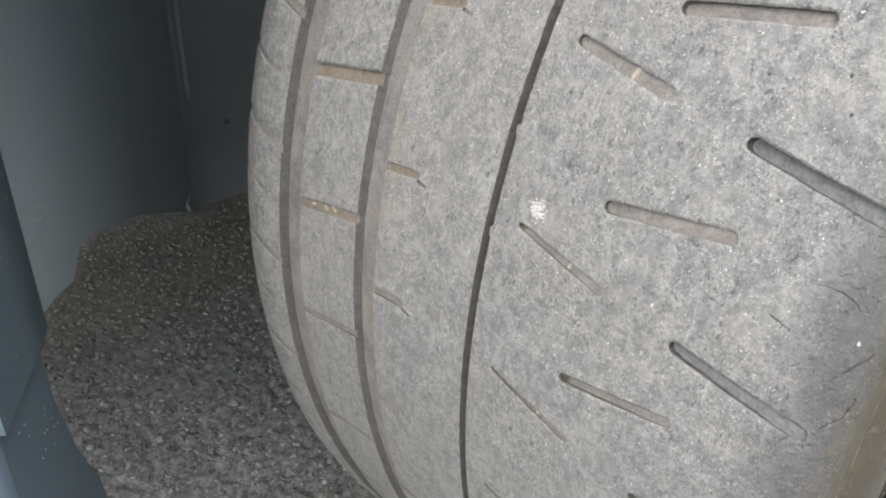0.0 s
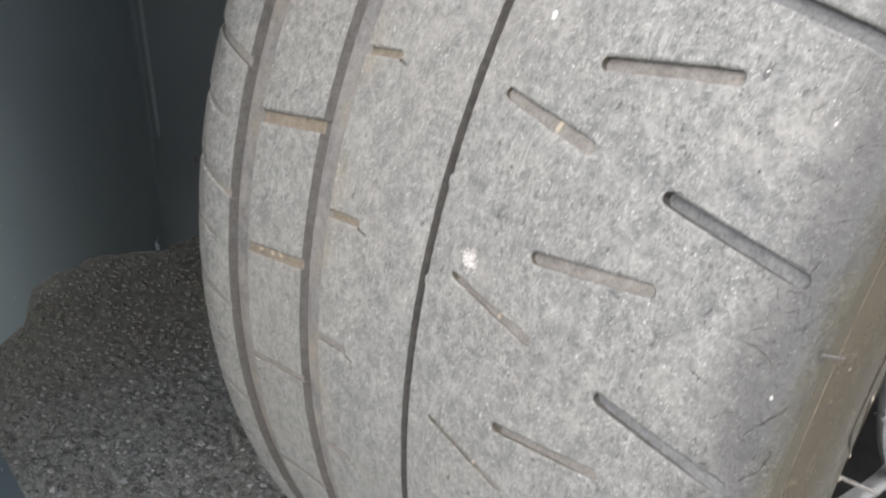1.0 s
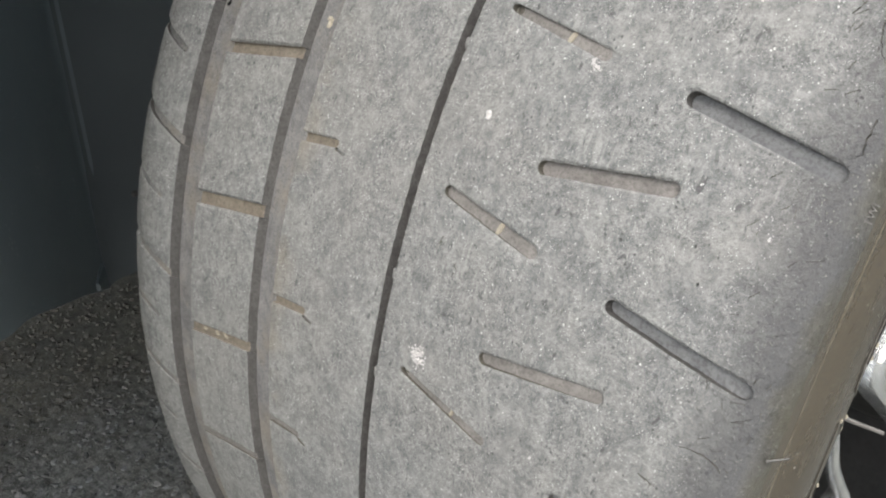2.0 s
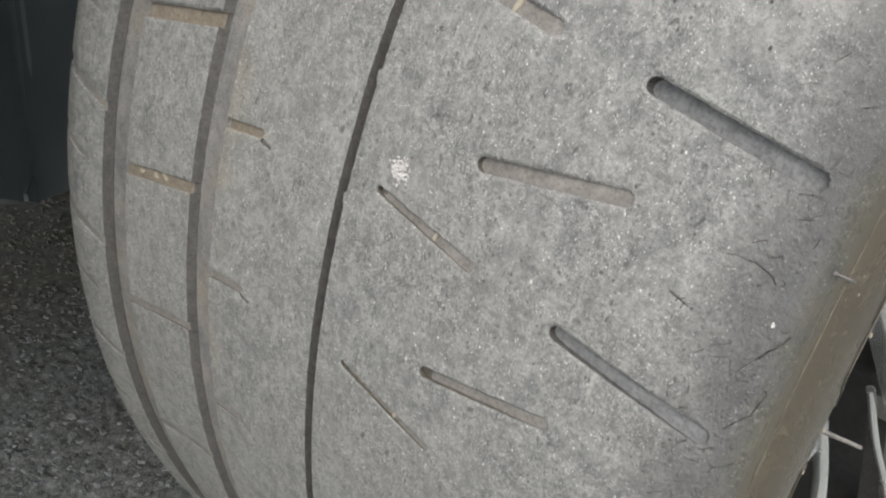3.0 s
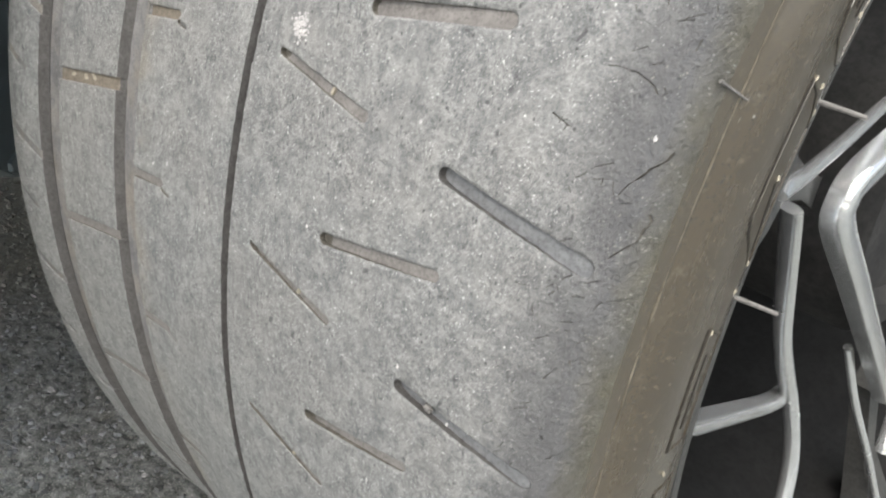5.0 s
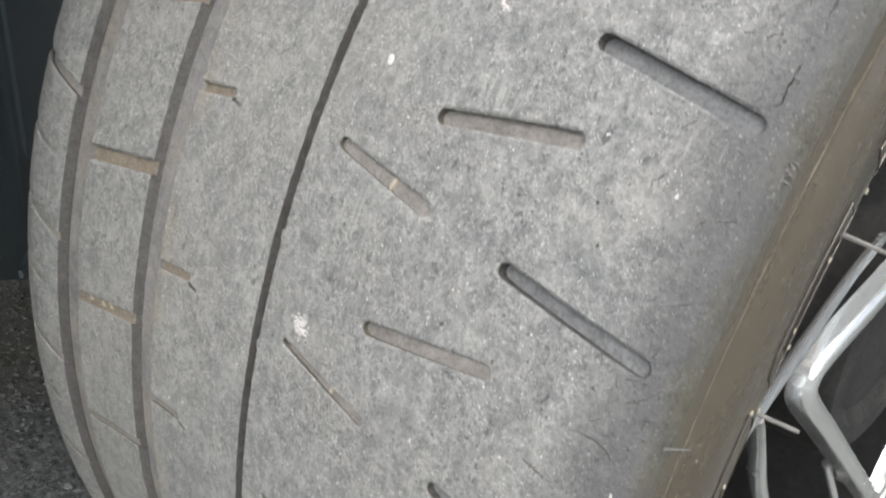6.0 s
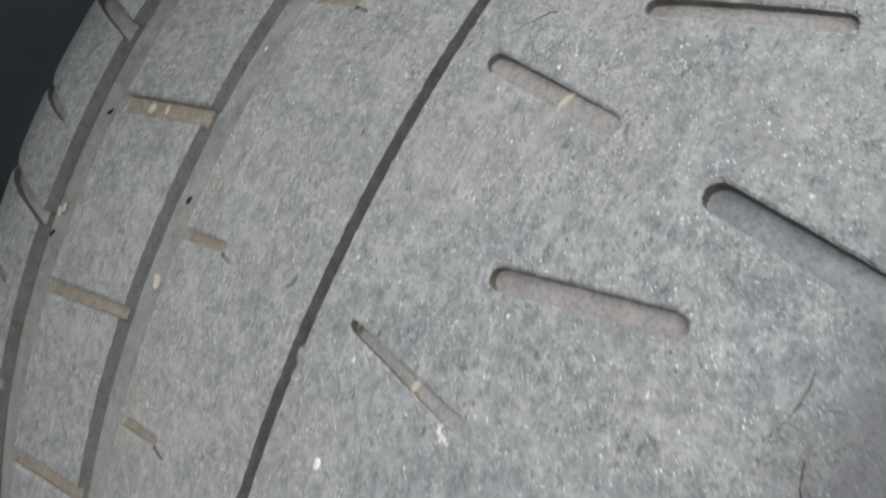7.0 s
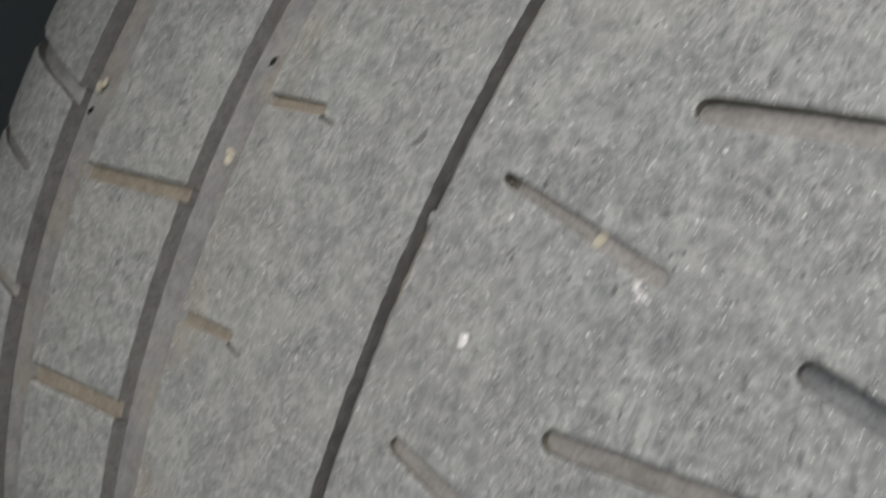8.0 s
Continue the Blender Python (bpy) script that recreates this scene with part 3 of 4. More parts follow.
for k, t in enumerate(STARTS):
    if k >= len(STARTS) - 8:  # the groups above the first are as little worn as it is
        for table in (A_WIDTH, A_DEPTH, D_WIDTH, D_DEPTH, E_DEPTH, CUT_DEPTH):
            table[k] = table[0]
    aw = A_WIDTH.get(k, (1.6 + 1.4 * rs.random(),) * 2)
    ad = A_DEPTH.get(k, 1.2)
    dw = D_WIDTH.get(k, 1.8 + 1.6 * rs.random())
    tb = B_START[k] if k < len(B_START) else t + 2.9
    tc = C_START[k] if k < len(C_START) else t - 1.6
    td = D_START[k] if k < len(D_START) else t - 6.0
    te = E_START[k] if k < len(E_START) else t - 0.7
    outer_slots.append(slot(0.0016, t, 0.0330, t - 1.0, *aw, ad, 2, 0.55 if ad > 1.3 else 0.3, ad * (0.45 if ad > 1.3 else 0.65), pit=0.6))
    if k in (1, 3, 4, 5):
        outer_slots.append(slot(0.0008, t + 0.02, 0.0016, t, 2.0, 1.8, 2.4, 1))
    bw = (4.7, 4.9, 4.0, 3.8)[k] if k < 4 else 3.1
    cw = (6.1, 4.2, 4.0, 3.7)[k] if k < 4 else 3.5
    outer_slots.append(slot(0.0284, tb + 0.02, 0.0618, tb + 1.08, bw, bw, 2.3 if k < 3 else 1.6, 2, 0.5, 1.8 if k < 3 else 0.8, pit=0.7))
    outer_slots.append(slot(0.0585, tc, 0.0915, tc - 1.0, cw, cw * 1.08, 3.2 if k < 3 else 2.1, 3, 0.5, 2.2 if k < 3 else 0.7, wall=7, pit=0.7))
    dd, de = D_DEPTH.get(k, 0.5), E_DEPTH.get(k, 0.45)
    rib_slots.append(slot(-0.1200, td - 1.45, -0.0700, td + 0.18, dw, dw, dd * 0.8, 6 if k < 4 else 2, 0.8 if dd > 1.5 else 0.3, dd * 0.9, 6 if k < 4 else 5))
    mid_slots.append(slot(-0.0740, te - 0.2, -0.0490, te + 0.4, 3.4, 2.9, de, 6 if k < 4 else 2, 0.6 if de > 1.2 else 0.25, de * 0.5, 6 if k < 4 else 5))
    mid_slots.append(slot(-0.0478, te + 0.12, -0.0440, te + 0.02, 1.5, 1.3, min(1.0, de * 0.6), 1, 0.2))
    # shoulder cuts: one that stops short of the groove, one that runs into it, worn away towards the groove
    cut = {0: 5.4, 1: 4.6, 2: 3.6}.get(k, 5.4 if k >= len(STARTS) - 8 else 3.2)
    cd = CUT_DEPTH.get(k, 0.5)
    low = -4.25 if k in (0, 2) else -3.8
    shoulder_slots.append(slot(-0.1360, t + 1.5, -0.1800, t + 4.1, cut * 0.75, cut * 1.4, cd * 0.6, 1, 0.5 if cd > 1 else 0.2, cd * 1.3, 7 if cd > 2 else 0))
    shoulder_slots.append(slot(-0.1200, t + low - 0.4, -0.1800, t + low + 3.1, cut, cut * 1.3, cd * 0.7, 1, 0.5 if cd > 1 else 0.2, cd * 1.3, 7 if cd > 2 else 0))

# weather cracks near the outer shoulder and one by the thin groove
CRACKS = [
    [(0.0984, 1.9), (0.0957, 1.0), (0.0930, 0.1)], [(0.0982, -0.25), (0.0982, -1.0), (0.0952, -2.05)], [(0.0834, 3.8), (0.0888, 3.9), (0.0933, 3.5)],
    [(0.0839, 24.67), (0.0835, 23.46), (0.0814, 22.32)], [(0.0943, 18.73), (0.0942, 18.2), (0.0946, 17.36)], [(0.0875, 22.5), (0.0887, 21.6), (0.0915, 20.8)],
    [(0.0085, 33.0), (0.0071, 32.93), (0.0048, 32.51), (0.0029, 32.11), (0.0006, 31.65)], [(0.0048, 32.51), (0.0053, 32.1)], [(0.0769, 1.8), (0.0811, 1.58)],
]
LONG = len(CRACKS)
for u, d in ((0.0734, 33.97), (0.0722, 34.0), (0.0659, 26.17), (0.0668, 26.1), (0.0487, 33.5), (0.0449, 7.0), (0.0794, 1.7), (-0.0020, 26.0), (0.0666, 30.84)):
    CRACKS.append([(u, d), (u + 0.0008, d - 0.12), (u + 0.0005, d - 0.3)])
# small nests of short splits in the rubber
for u, d, n, size in ((0.0041, 7.33, 7, 1.0), (-0.0245, 6.11, 4, 0.8), (0.0109, 6.37, 4, 1.0), (0.0456, 7.07, 3, 1.0), (0.0095, 3.86, 4, 0.9), (-0.0427, 6.93, 3, 0.6), (0.0786, 1.75, 2, 0.9), (0.0721, 33.52, 6, 1.0)):
    slant = rs.uniform(0.9, 2.4)
    for _ in range(n):
        a, h = slant + rs.gauss(0, 0.35), rs.uniform(0.3, 0.95) * size
        du, dd = 0.001 * h * math.cos(a), h * math.sin(a) / ARC
        u0, d0 = u + rs.gauss(0, 0.0009) * size, d + rs.gauss(0, 0.14) * size
        CRACKS.append([(u0 - du, d0 - dd), (u0 + rs.uniform(-0.0003, 0.0003), d0), (u0 + du, d0 + dd)])
for k, t in enumerate(STARTS):
    for _ in range(20 if k < 6 else 3):
        u, d, h, lean = rs.uniform(0.0815, 0.0965), rs.uniform(-5.0, 5.0), rs.uniform(0.12, 0.42), rs.uniform(-0.003, 0.001)
        CRACKS.append([(u, t + d), (u + lean * 0.5 + rs.uniform(-0.0002, 0.0002), t + d - h * 0.5), (u + lean, t + d - h)])
for line in CRACKS:
    old = line in CRACKS[:LONG]
    if old and len(line) == 3:  # a long crack runs in a wavering bow
        (ua, ta), (ub, tb), (uc, tc) = line
        cu, ct = 2 * ub - (ua + uc) / 2, 2 * tb - (ta + tc) / 2
        line = [((1 - f) ** 2 * ua + 2 * f * (1 - f) * cu + f * f * uc + rs.gauss(0, 0.00013), (1 - f) ** 2 * ta + 2 * f * (1 - f) * ct + f * f * tc + rs.gauss(0, 0.022)) for f in (i / 8 for i in range(9))]
    for i, ((u0, t0), (u1, t1)) in enumerate(zip(line, line[1:])):
        wide = rs.uniform(0.26, 0.62) if old else 0.28
        outer_slots.append(slot(u0, t0, u1, t1, wide, wide * 0.8, 0.8, 4, 0.06))

G_DEPTH = 3.1
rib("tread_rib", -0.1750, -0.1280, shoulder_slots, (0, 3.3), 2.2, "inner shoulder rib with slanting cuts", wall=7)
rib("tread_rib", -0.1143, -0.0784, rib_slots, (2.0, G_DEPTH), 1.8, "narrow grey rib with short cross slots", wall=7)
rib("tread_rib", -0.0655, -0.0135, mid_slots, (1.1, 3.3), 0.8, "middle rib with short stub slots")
rib("tread_rib", -0.0100, 0.0999, outer_slots, (1.5, 0), label="wide worn outer rib with three rows of slots")

# the floors of the three grooves and the body under the ribs
bm = bmesh.new()
# worn unevenly: deep along the wall on one side, rising to the next rib
FLOOR = [(-160, 5.0), (-140, 5.0), (-128.2, 4.2), (-126.4, 3.2), (-125.4, 3.15), (-122, 3.0), (-117, 2.5), (-114.7, 1.9), (-114.1, 2.0), (-113, 5.0), (-79, 5.0), (-77.3, 3.0), (-76.3, 2.95),
         (-71.5, 2.3), (-68.5, 1.6), (-65.9, 1.05), (-65.3, 1.2), (-64.5, 5.0), (-40, 5.0), (-14.8, 5.0), (-13.5, 3.25), (-12.6, 3.1), (-11.6, 2.3), (-10.3, 1.4), (-9.8, 1.6), (-9.0, 5.0), (0, 5.0)]
rings = []
for i in range(900):
    y = 2 * math.pi * i / 900
    ring = []
    for u, d in FLOOR:
        p = Vector((u * 0.4, math.cos(y) * 110, math.sin(y) * 110))
        du = 0.35 * noise.noise(p) + 0.2 * noise.noise(p * 3.1)
        dd = (0.22 * noise.noise(p * 0.6 + Vector((9, 0, 0))) + 0.16 * noise.noise(p * 2.3)) * (d < 4.9)
        ring.append(bm.verts.new(on_wheel((u + du) / 1000, crown(u / 1000) - (d + dd) / 1000, y)))
    rings.append(ring)
for p, q in zip(rings, rings[1:] + rings[:1]):
    for j in range(len(FLOOR) - 1):
        bm.faces.new((p[j], q[j], q[j + 1], p[j + 1]))
part("groove_floor", bm, GROOVE, tyre, "dusty floor of the circumferential grooves")

# outer sidewall, from the shoulder to the bead
OUTER = [(0.0999, 0.2998), (0.1002, 0.2975), (0.1003, 0.2953), (0.10035, 0.2949), (0.1004, 0.2945), (0.1007, 0.2937), (0.1021, 0.2912), (0.1033, 0.2880), (0.1040, 0.2848), (0.1043, 0.2812),
         (0.1040, 0.2780), (0.1035, 0.2735), (0.1026, 0.2690), (0.1011, 0.2640), (0.0990, 0.2580), (0.0966, 0.2520), (0.0936, 0.2462), (0.0900, 0.2405), (0.0860, 0.2375)]
bm = bmesh.new()
revolve(bm, OUTER, 360)
bmesh.ops.recalc_face_normals(bm, faces=bm.faces)
part("sidewall", bm, SIDEWALL, tyre, "dirty olive-brown outer sidewall with a thin mould line")
bm = bmesh.new()
rings = revolve(bm, [(0.1000, 0.29545), (0.10055, 0.29525), (0.10062, 0.29505), (0.1002, 0.2948)], 720)
for i, ring in enumerate(rings):  # the fin is worn low in places
    a = 2 * math.pi * i / 720
    for v in ring[1:3]:
        v.co.x += 0.00035 * noise.noise((math.cos(a) * 26, math.sin(a) * 26, 1)) - 0.00008
bmesh.ops.recalc_face_normals(bm, faces=bm.faces)
part("mould_line", bm, FIN, tyre, "thin pale mould line round the shoulder", angle=60)
bm = bmesh.new()
revolve(bm, [(-0.175, crown(-0.175)), (-0.178, 0.280), (-0.172, 0.258), (-0.158, 0.243), (-0.140, 0.241)], 180)
part("sidewall", bm, SIDEWALL, tyre, "dark inner sidewall")

# ---- the alloy wheel ----
alloy = new("alloy_wheel")
alloy.parent = car
tagged(alloy, label="silver mesh-spoke alloy wheel")
bm = bmesh.new()
revolve(bm, [(0.0840, 0.2385), (0.0880, 0.2388), (0.0900, 0.2372), (0.0902, 0.2345), (0.0885, 0.2325), (0.0865, 0.2310)], 240)
bmesh.ops.recalc_face_normals(bm, faces=bm.faces)
part("rim_lip", bm, RIM_GREY, alloy, "grey rim edge with brake dust")
bm = bmesh.new()
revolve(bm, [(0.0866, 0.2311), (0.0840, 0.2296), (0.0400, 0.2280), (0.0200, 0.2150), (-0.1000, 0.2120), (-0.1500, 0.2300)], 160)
part("barrel", bm, BLACK, alloy, "inner rim barrel, its deep shade painted black")


def face_u(r):
    """The dished face of the wheel: it sinks towards the hub."""
    return 0.0885 - 0.19 * (0.225 - r) if r < 0.225 else 0.0885 + 0.25 * (r - 0.225)


BLADE = [(-0.62, -1), (-0.54, -0.4), (-0.5, -0.14), (-0.42, -0.04), (-0.2, 0), (0.2, 0), (0.42, -0.04), (0.5, -0.14), (0.54, -0.4), (0.62, -1)]
ROD = [(0.5 * math.sin(radians(a)), 0.5 * math.cos(radians(a)) - 0.5) for a in range(-180, 180, 30)]


def arm(path, depth, turn, sink=0.0, prof=BLADE, flat=None, loop=False):
    """A spoke arm: (r, degrees, width) along the wheel face, a rounded silver face with slanting flanks."""
    bm = bmesh.new()
    pts = []
    knots = [on_wheel(flat or face_u(r) - sink, r, radians(d) + turn) for r, d, _ in path]
    if loop:
        knots = knots[-1:] + knots + knots[:2]
        path = path + path[:1]
    else:
        knots = [knots[0] * 2 - knots[1]] + knots + [knots[-1] * 2 - knots[-2]]
    for k in range(len(path) - 1):
        p0, p1, p2, p3 = knots[k:k + 4]
        for i in range(6):
            f = i / 6
            c = 0.5 * (2 * p1 + (p2 - p0) * f + (2 * p0 - 5 * p1 + 4 * p2 - p3) * f ** 2 + (3 * p1 - p0 - 3 * p2 + p3) * f ** 3)
            pts.append((c, path[k][2] + (path[k + 1][2] - path[k][2]) * f))
    pts.append((knots[-2], path[-1][2]))
    rings = []
    for i, (c, w) in enumerate(pts):
        if loop:
            way = (pts[(i + 1) % (len(pts) - 1)][0] - pts[i - 1 if i else -2][0]).normalized()
        else:
            way = (pts[min(i + 1, len(pts) - 1)][0] - pts[max(i - 1, 0)][0]).normalized()
        across = way.cross(Vector((1, 0, 0))).normalized()
        out = across.cross(way).normalized()
        out = -out if out.x < 0 else out
        rings.append([bm.verts.new(c + across * (x * w) + out * (y * depth)) for x, y in prof])
    for p, q in zip(rings, rings[1:]):
        for j in range(len(prof) - (prof is BLADE)):
            m = (j + 1) % len(prof)
            bm.faces.new((p[j], p[m], q[m], q[j]))
    if not loop:
        bm.faces.new(rings[0])
        bm.faces.new(rings[-1][::-1])
    bmesh.ops.recalc_face_normals(bm, faces=bm.faces)
    return bm


def foot(outline, depth, turn):
    """The dark web that joins a spoke to the rim."""
    bm = bmesh.new()
    top = [bm.verts.new(on_wheel(face_u(r) - (0.0035 if r > 0.2 else 0.0085), r, radians(a) + turn)) for r, a in outline]
    low = [bm.verts.new(on_wheel(face_u(r) - depth, r, radians(a) + turn)) for r, a in outline]
    bm.faces.new(top)
    for i in range(len(top)):
        j = (i + 1) % len(top)
        bm.faces.new((top[i], top[j], low[j], low[i]))
    bmesh.ops.recalc_face_normals(bm, faces=bm.faces)
    return bm


# one third of the face, repeated round the wheel: (r, degrees, width) along each arm
ARMS = [([(0.2300, 0.2, 0.0030), (0.2245, 0.6, 0.0062), (0.2180, 1.0, 0.0054), (0.2050, 1.8, 0.0040), (0.1660, 6.0, 0.0040), (0.1210, 16.0, 0.0044), (0.0840, 32.0, 0.0050)], 0.0045, -0.001, ROD),
        ([(0.1870, -2.2, 0.0036), (0.1780, -4.2, 0.0038), (0.1520, -13.0, 0.0046), (0.1310, -28.0, 0.0060), (0.1210, -42.0, 0.0068), (0.1190, -56.0, 0.0066), (0.1300, -70.0, 0.0064), (0.1480, -77.0, 0.0080), (0.1780, -79.5, 0.0085), (0.2330, -80.0, 0.0100)], 0.0080, 0.001, ROD),
        ([(0.2340, -17.5, 0.0055), (0.2190, -20.7, 0.0052), (0.1850, -28.0, 0.0048), (0.1320, -50.0, 0.0050), (0.1190, -58.5, 0.0050)], 0.0070, 0.005, BLADE)]
STAR = [(r, d - 120 * i, 0.0088) for i in range(3) for r, d in ((0.1360, -2), (0.1300, -6.2), (0.0953, -22), (0.0777, -42), (0.0730, -62), (0.0777, -82), (0.0953, -102), (0.1300, -117.8))]
FOOT = [(0.2412, 3.2), (0.2300, 3.6), (0.2150, 2.6), (0.1900, 1.9), (0.1600, 0.6), (0.1380, 0.0), (0.1340, -5.0), (0.1580, -2.6), (0.1840, -2.0), (0.2130, -3.0), (0.2300, -5.8), (0.2380, -8.0), (0.2412, -10.5)]
UNITS = 3
part("spoke_star", arm(STAR, 0.0085, LEAN, 0.0, BLADE, 0.0770, True), SILVER, alloy, "silver three-cornered star round the hub", angle=50)
for i in range(UNITS):
    turn = radians(360 / UNITS * i) + LEAN
    for path, depth, *shape in ARMS:
        part("spoke", arm(path, depth, turn, *shape), SILVER, alloy, "silver spoke arm", angle=50)
    part("spoke_foot", foot(FOOT, 0.020, turn), RIM_GREY, alloy, "dull grey web where the spoke meets the rim", angle=40)
bm = bmesh.new()
revolve(bm, [(0.060, 0.0), (0.060, 0.052), (0.066, 0.058), (0.066, 0.070), (0.058, 0.076), (0.010, 0.078), (0.0, 0.0)], 60)
bmesh.ops.recalc_face_normals(bm, faces=bm.faces)
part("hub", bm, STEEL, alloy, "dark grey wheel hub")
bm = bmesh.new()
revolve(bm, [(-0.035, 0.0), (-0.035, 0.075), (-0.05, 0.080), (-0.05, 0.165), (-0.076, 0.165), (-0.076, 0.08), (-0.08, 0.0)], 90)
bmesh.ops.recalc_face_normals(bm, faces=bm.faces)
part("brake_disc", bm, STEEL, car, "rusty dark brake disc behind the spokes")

# ---- the car body round the wheel: it stands turned against the steered wheel ----
FWD, OUT = Vector((-0.464, -0.886, 0)), Vector((0.886, -0.464, 0))


def on_car(f, o, z):
    return FWD * f + OUT * o + Vector((0, 0, z))


R_ARCH = 0.447
SPRING = AXLE + 0.10


def arch_column(o, z, f=R_ARCH, lip=0.02, inset=0.0):
    """Section of the wheel arch at o: from its lower front edge up and over the wheel to the back; its upper part may be set in."""
    col = [on_car(f + lip, o, z), on_car(f, o, z)]
    for k in range(1, 13):
        h = z + (SPRING - z) * k / 12
        rise = min(max((h - 0.128) / 0.12, 0.0), 1.0)
        col.append(on_car(f - inset * rise * rise * (3 - 2 * rise), o, h))
    f -= inset
    for k in range(1, 25):
        a = radians(180 * k / 24)
        col.append(on_car(f * math.cos(a), o, SPRING + f * math.sin(a)))
    col.append(on_car(-f, o, 0.16))
    return col


def strips(bm, cols, mat=0):
    rows = [[bm.verts.new(p) for p in c] for c in cols]
    for a, b in zip(rows, rows[1:]):
        for j in range(len(a) - 1):
            bm.faces.new((a[j], a[j + 1], b[j + 1], b[j])).material_index = mat
    return rows


# lower edge of the liner's front wall, from inside the arch to the bumper's corner
EDGE = [(-0.372, 0.131), (-0.344, 0.145), (-0.308, 0.165), (-0.268, 0.186), (-0.190, 0.225), (-0.156, 0.243), (-0.120, 0.260), (-0.089, 0.271), (-0.050, 0.289), (-0.017, 0.299), (0.002, 0.292),
        (0.034, 0.302), (0.057, 0.306), (0.085, 0.307), (0.120, 0.307)]
bm = bmesh.new()
strips(bm, [arch_column(-0.409, 0.124, inset=0.013), arch_column(-0.406, 0.124, inset=0.012), arch_column(-0.400, 0.125, inset=0.008), arch_column(-0.393, 0.126, inset=0.003), arch_column(-0.384, 0.129)] + [arch_column(o, z) for o, z in EDGE])
bmesh.ops.recalc_face_normals(bm, faces=bm.faces)
part("arch_liner", bm, LINER, car, "dusty dark plastic wheel arch liner with a curved lower edge", angle=85)
# inner wall of the arch
bm = bmesh.new()
WING = [(0.447, -0.386), (0.441, -0.398), (0.420, -0.414), (0.396, -0.427), (0.300, -0.436), (0.0, -0.446), (-0.447, -0.440)]
strips(bm, [[on_car(f, o, 0.124), on_car(f, o, 0.50), on_car(f, o, 0.87)] for f, o in WING])
bmesh.ops.recalc_face_normals(bm, faces=bm.faces)
part("inner_wing", bm, INNER, car, "sealed inner wing behind the wheel, arch shade in its grey", angle=85)

bm = bmesh.new()
bmesh.ops.create_cone(bm, cap_ends=True, segments=12, radius1=0.0036, radius2=0.0024, depth=0.004)
bmesh.ops.bevel(bm, geom=[e for e in bm.edges if e.calc_length() < 0.003], offset=0.0004, segments=1, affect="EDGES")
bolt = part("bolt", bm, HAIR, car, "dull grey bolt head inside the wheel arch")
bolt.matrix_world = look(on_car(0.412, -0.4175, 0.203), on_car(0.25, -0.30, 0.23)) @ Matrix.Rotation(math.pi, 4, "X")
# lug at the lower inner end of the liner
bm = bmesh.new()
ends = []
for o, z, h in ((-0.376, 0.130, 0.024), (-0.373, 0.131, 0.026), (-0.352, 0.142, 0.017), (-0.334, 0.152, 0.007)):
    ends.append([bm.verts.new(on_car(f, o, zz)) for f, zz in ((R_ARCH + 0.004, z), (R_ARCH - 0.003, z), (R_ARCH - 0.0035, z + 0.002), (R_ARCH - 0.003, z + h - 0.002), (R_ARCH - 0.002, z + h), (R_ARCH + 0.004, z + h))])
for a, b in zip(ends, ends[1:]):
    for j in range(6):
        bm.faces.new((a[j], a[(j + 1) % 6], b[(j + 1) % 6], b[j]))
bm.faces.new(ends[0])
bm.faces.new(ends[-1])
bmesh.ops.recalc_face_normals(bm, faces=bm.faces)
part("liner_lug", bm, LINER, car, "small grey plastic lug at the foot of the liner")

# bumper: return flange down to its lower edge, then the painted skin
bm = bmesh.new()
LIP = [(0.057, 0.306), (0.060, 0.295), (0.058, 0.270), (0.053, 0.252), (0.048, 0.234), (0.039, 0.215), (0.030, 0.197), (0.027, 0.180), (0.026, 0.160)]
rows_ = []
for o, z in LIP:
    ring = [(R_ARCH + 0.012, o), (R_ARCH, o + 0.003), (R_ARCH, 0.116), (R_ARCH + 0.002, 0.121), (R_ARCH + 0.007, 0.125), (R_ARCH + 0.02, 0.130), (R_ARCH + 0.25, 0.116), (R_ARCH + 0.55, 0.0)]
    rows_.append([bm.verts.new(on_car(f, oo, z)) for f, oo in ring])
for a, b in zip(rows_, rows_[1:]):
    for j in range(len(a) - 1):
        bm.faces.new((a[j], b[j], b[j + 1], a[j + 1])).material_index = 0 if j < 2 else 1
bmesh.ops.recalc_face_normals(bm, faces=bm.faces)
part("bumper", bm, [FLANGE, PAINT], car, "blue-grey bumper corner with a dark return edge")

# fender skin round the arch, and the floor of the car
bm = bmesh.new()
edge_, far_ = [], []
for k in range(33):
    a = radians(180 * k / 32)
    c, n = math.cos(a), math.sin(a)
    edge_.append(on_car(R_ARCH * c, 0.120, SPRING + R_ARCH * n))
    m = min(0.95 / max(abs(c), 1e-6), 0.60 / max(n, 1e-6))
    far_.append(on_car(m * c, 0.124, SPRING + m * n))
mid_ = [p.lerp(q, 0.04) + OUT * 0.012 for p, q in zip(edge_, far_)]
strips(bm, [edge_, mid_, far_])
bmesh.ops.recalc_face_normals(bm, faces=bm.faces)
fender = part("fender", bm, PAINT, car, "blue-grey painted fender round the wheel arch")
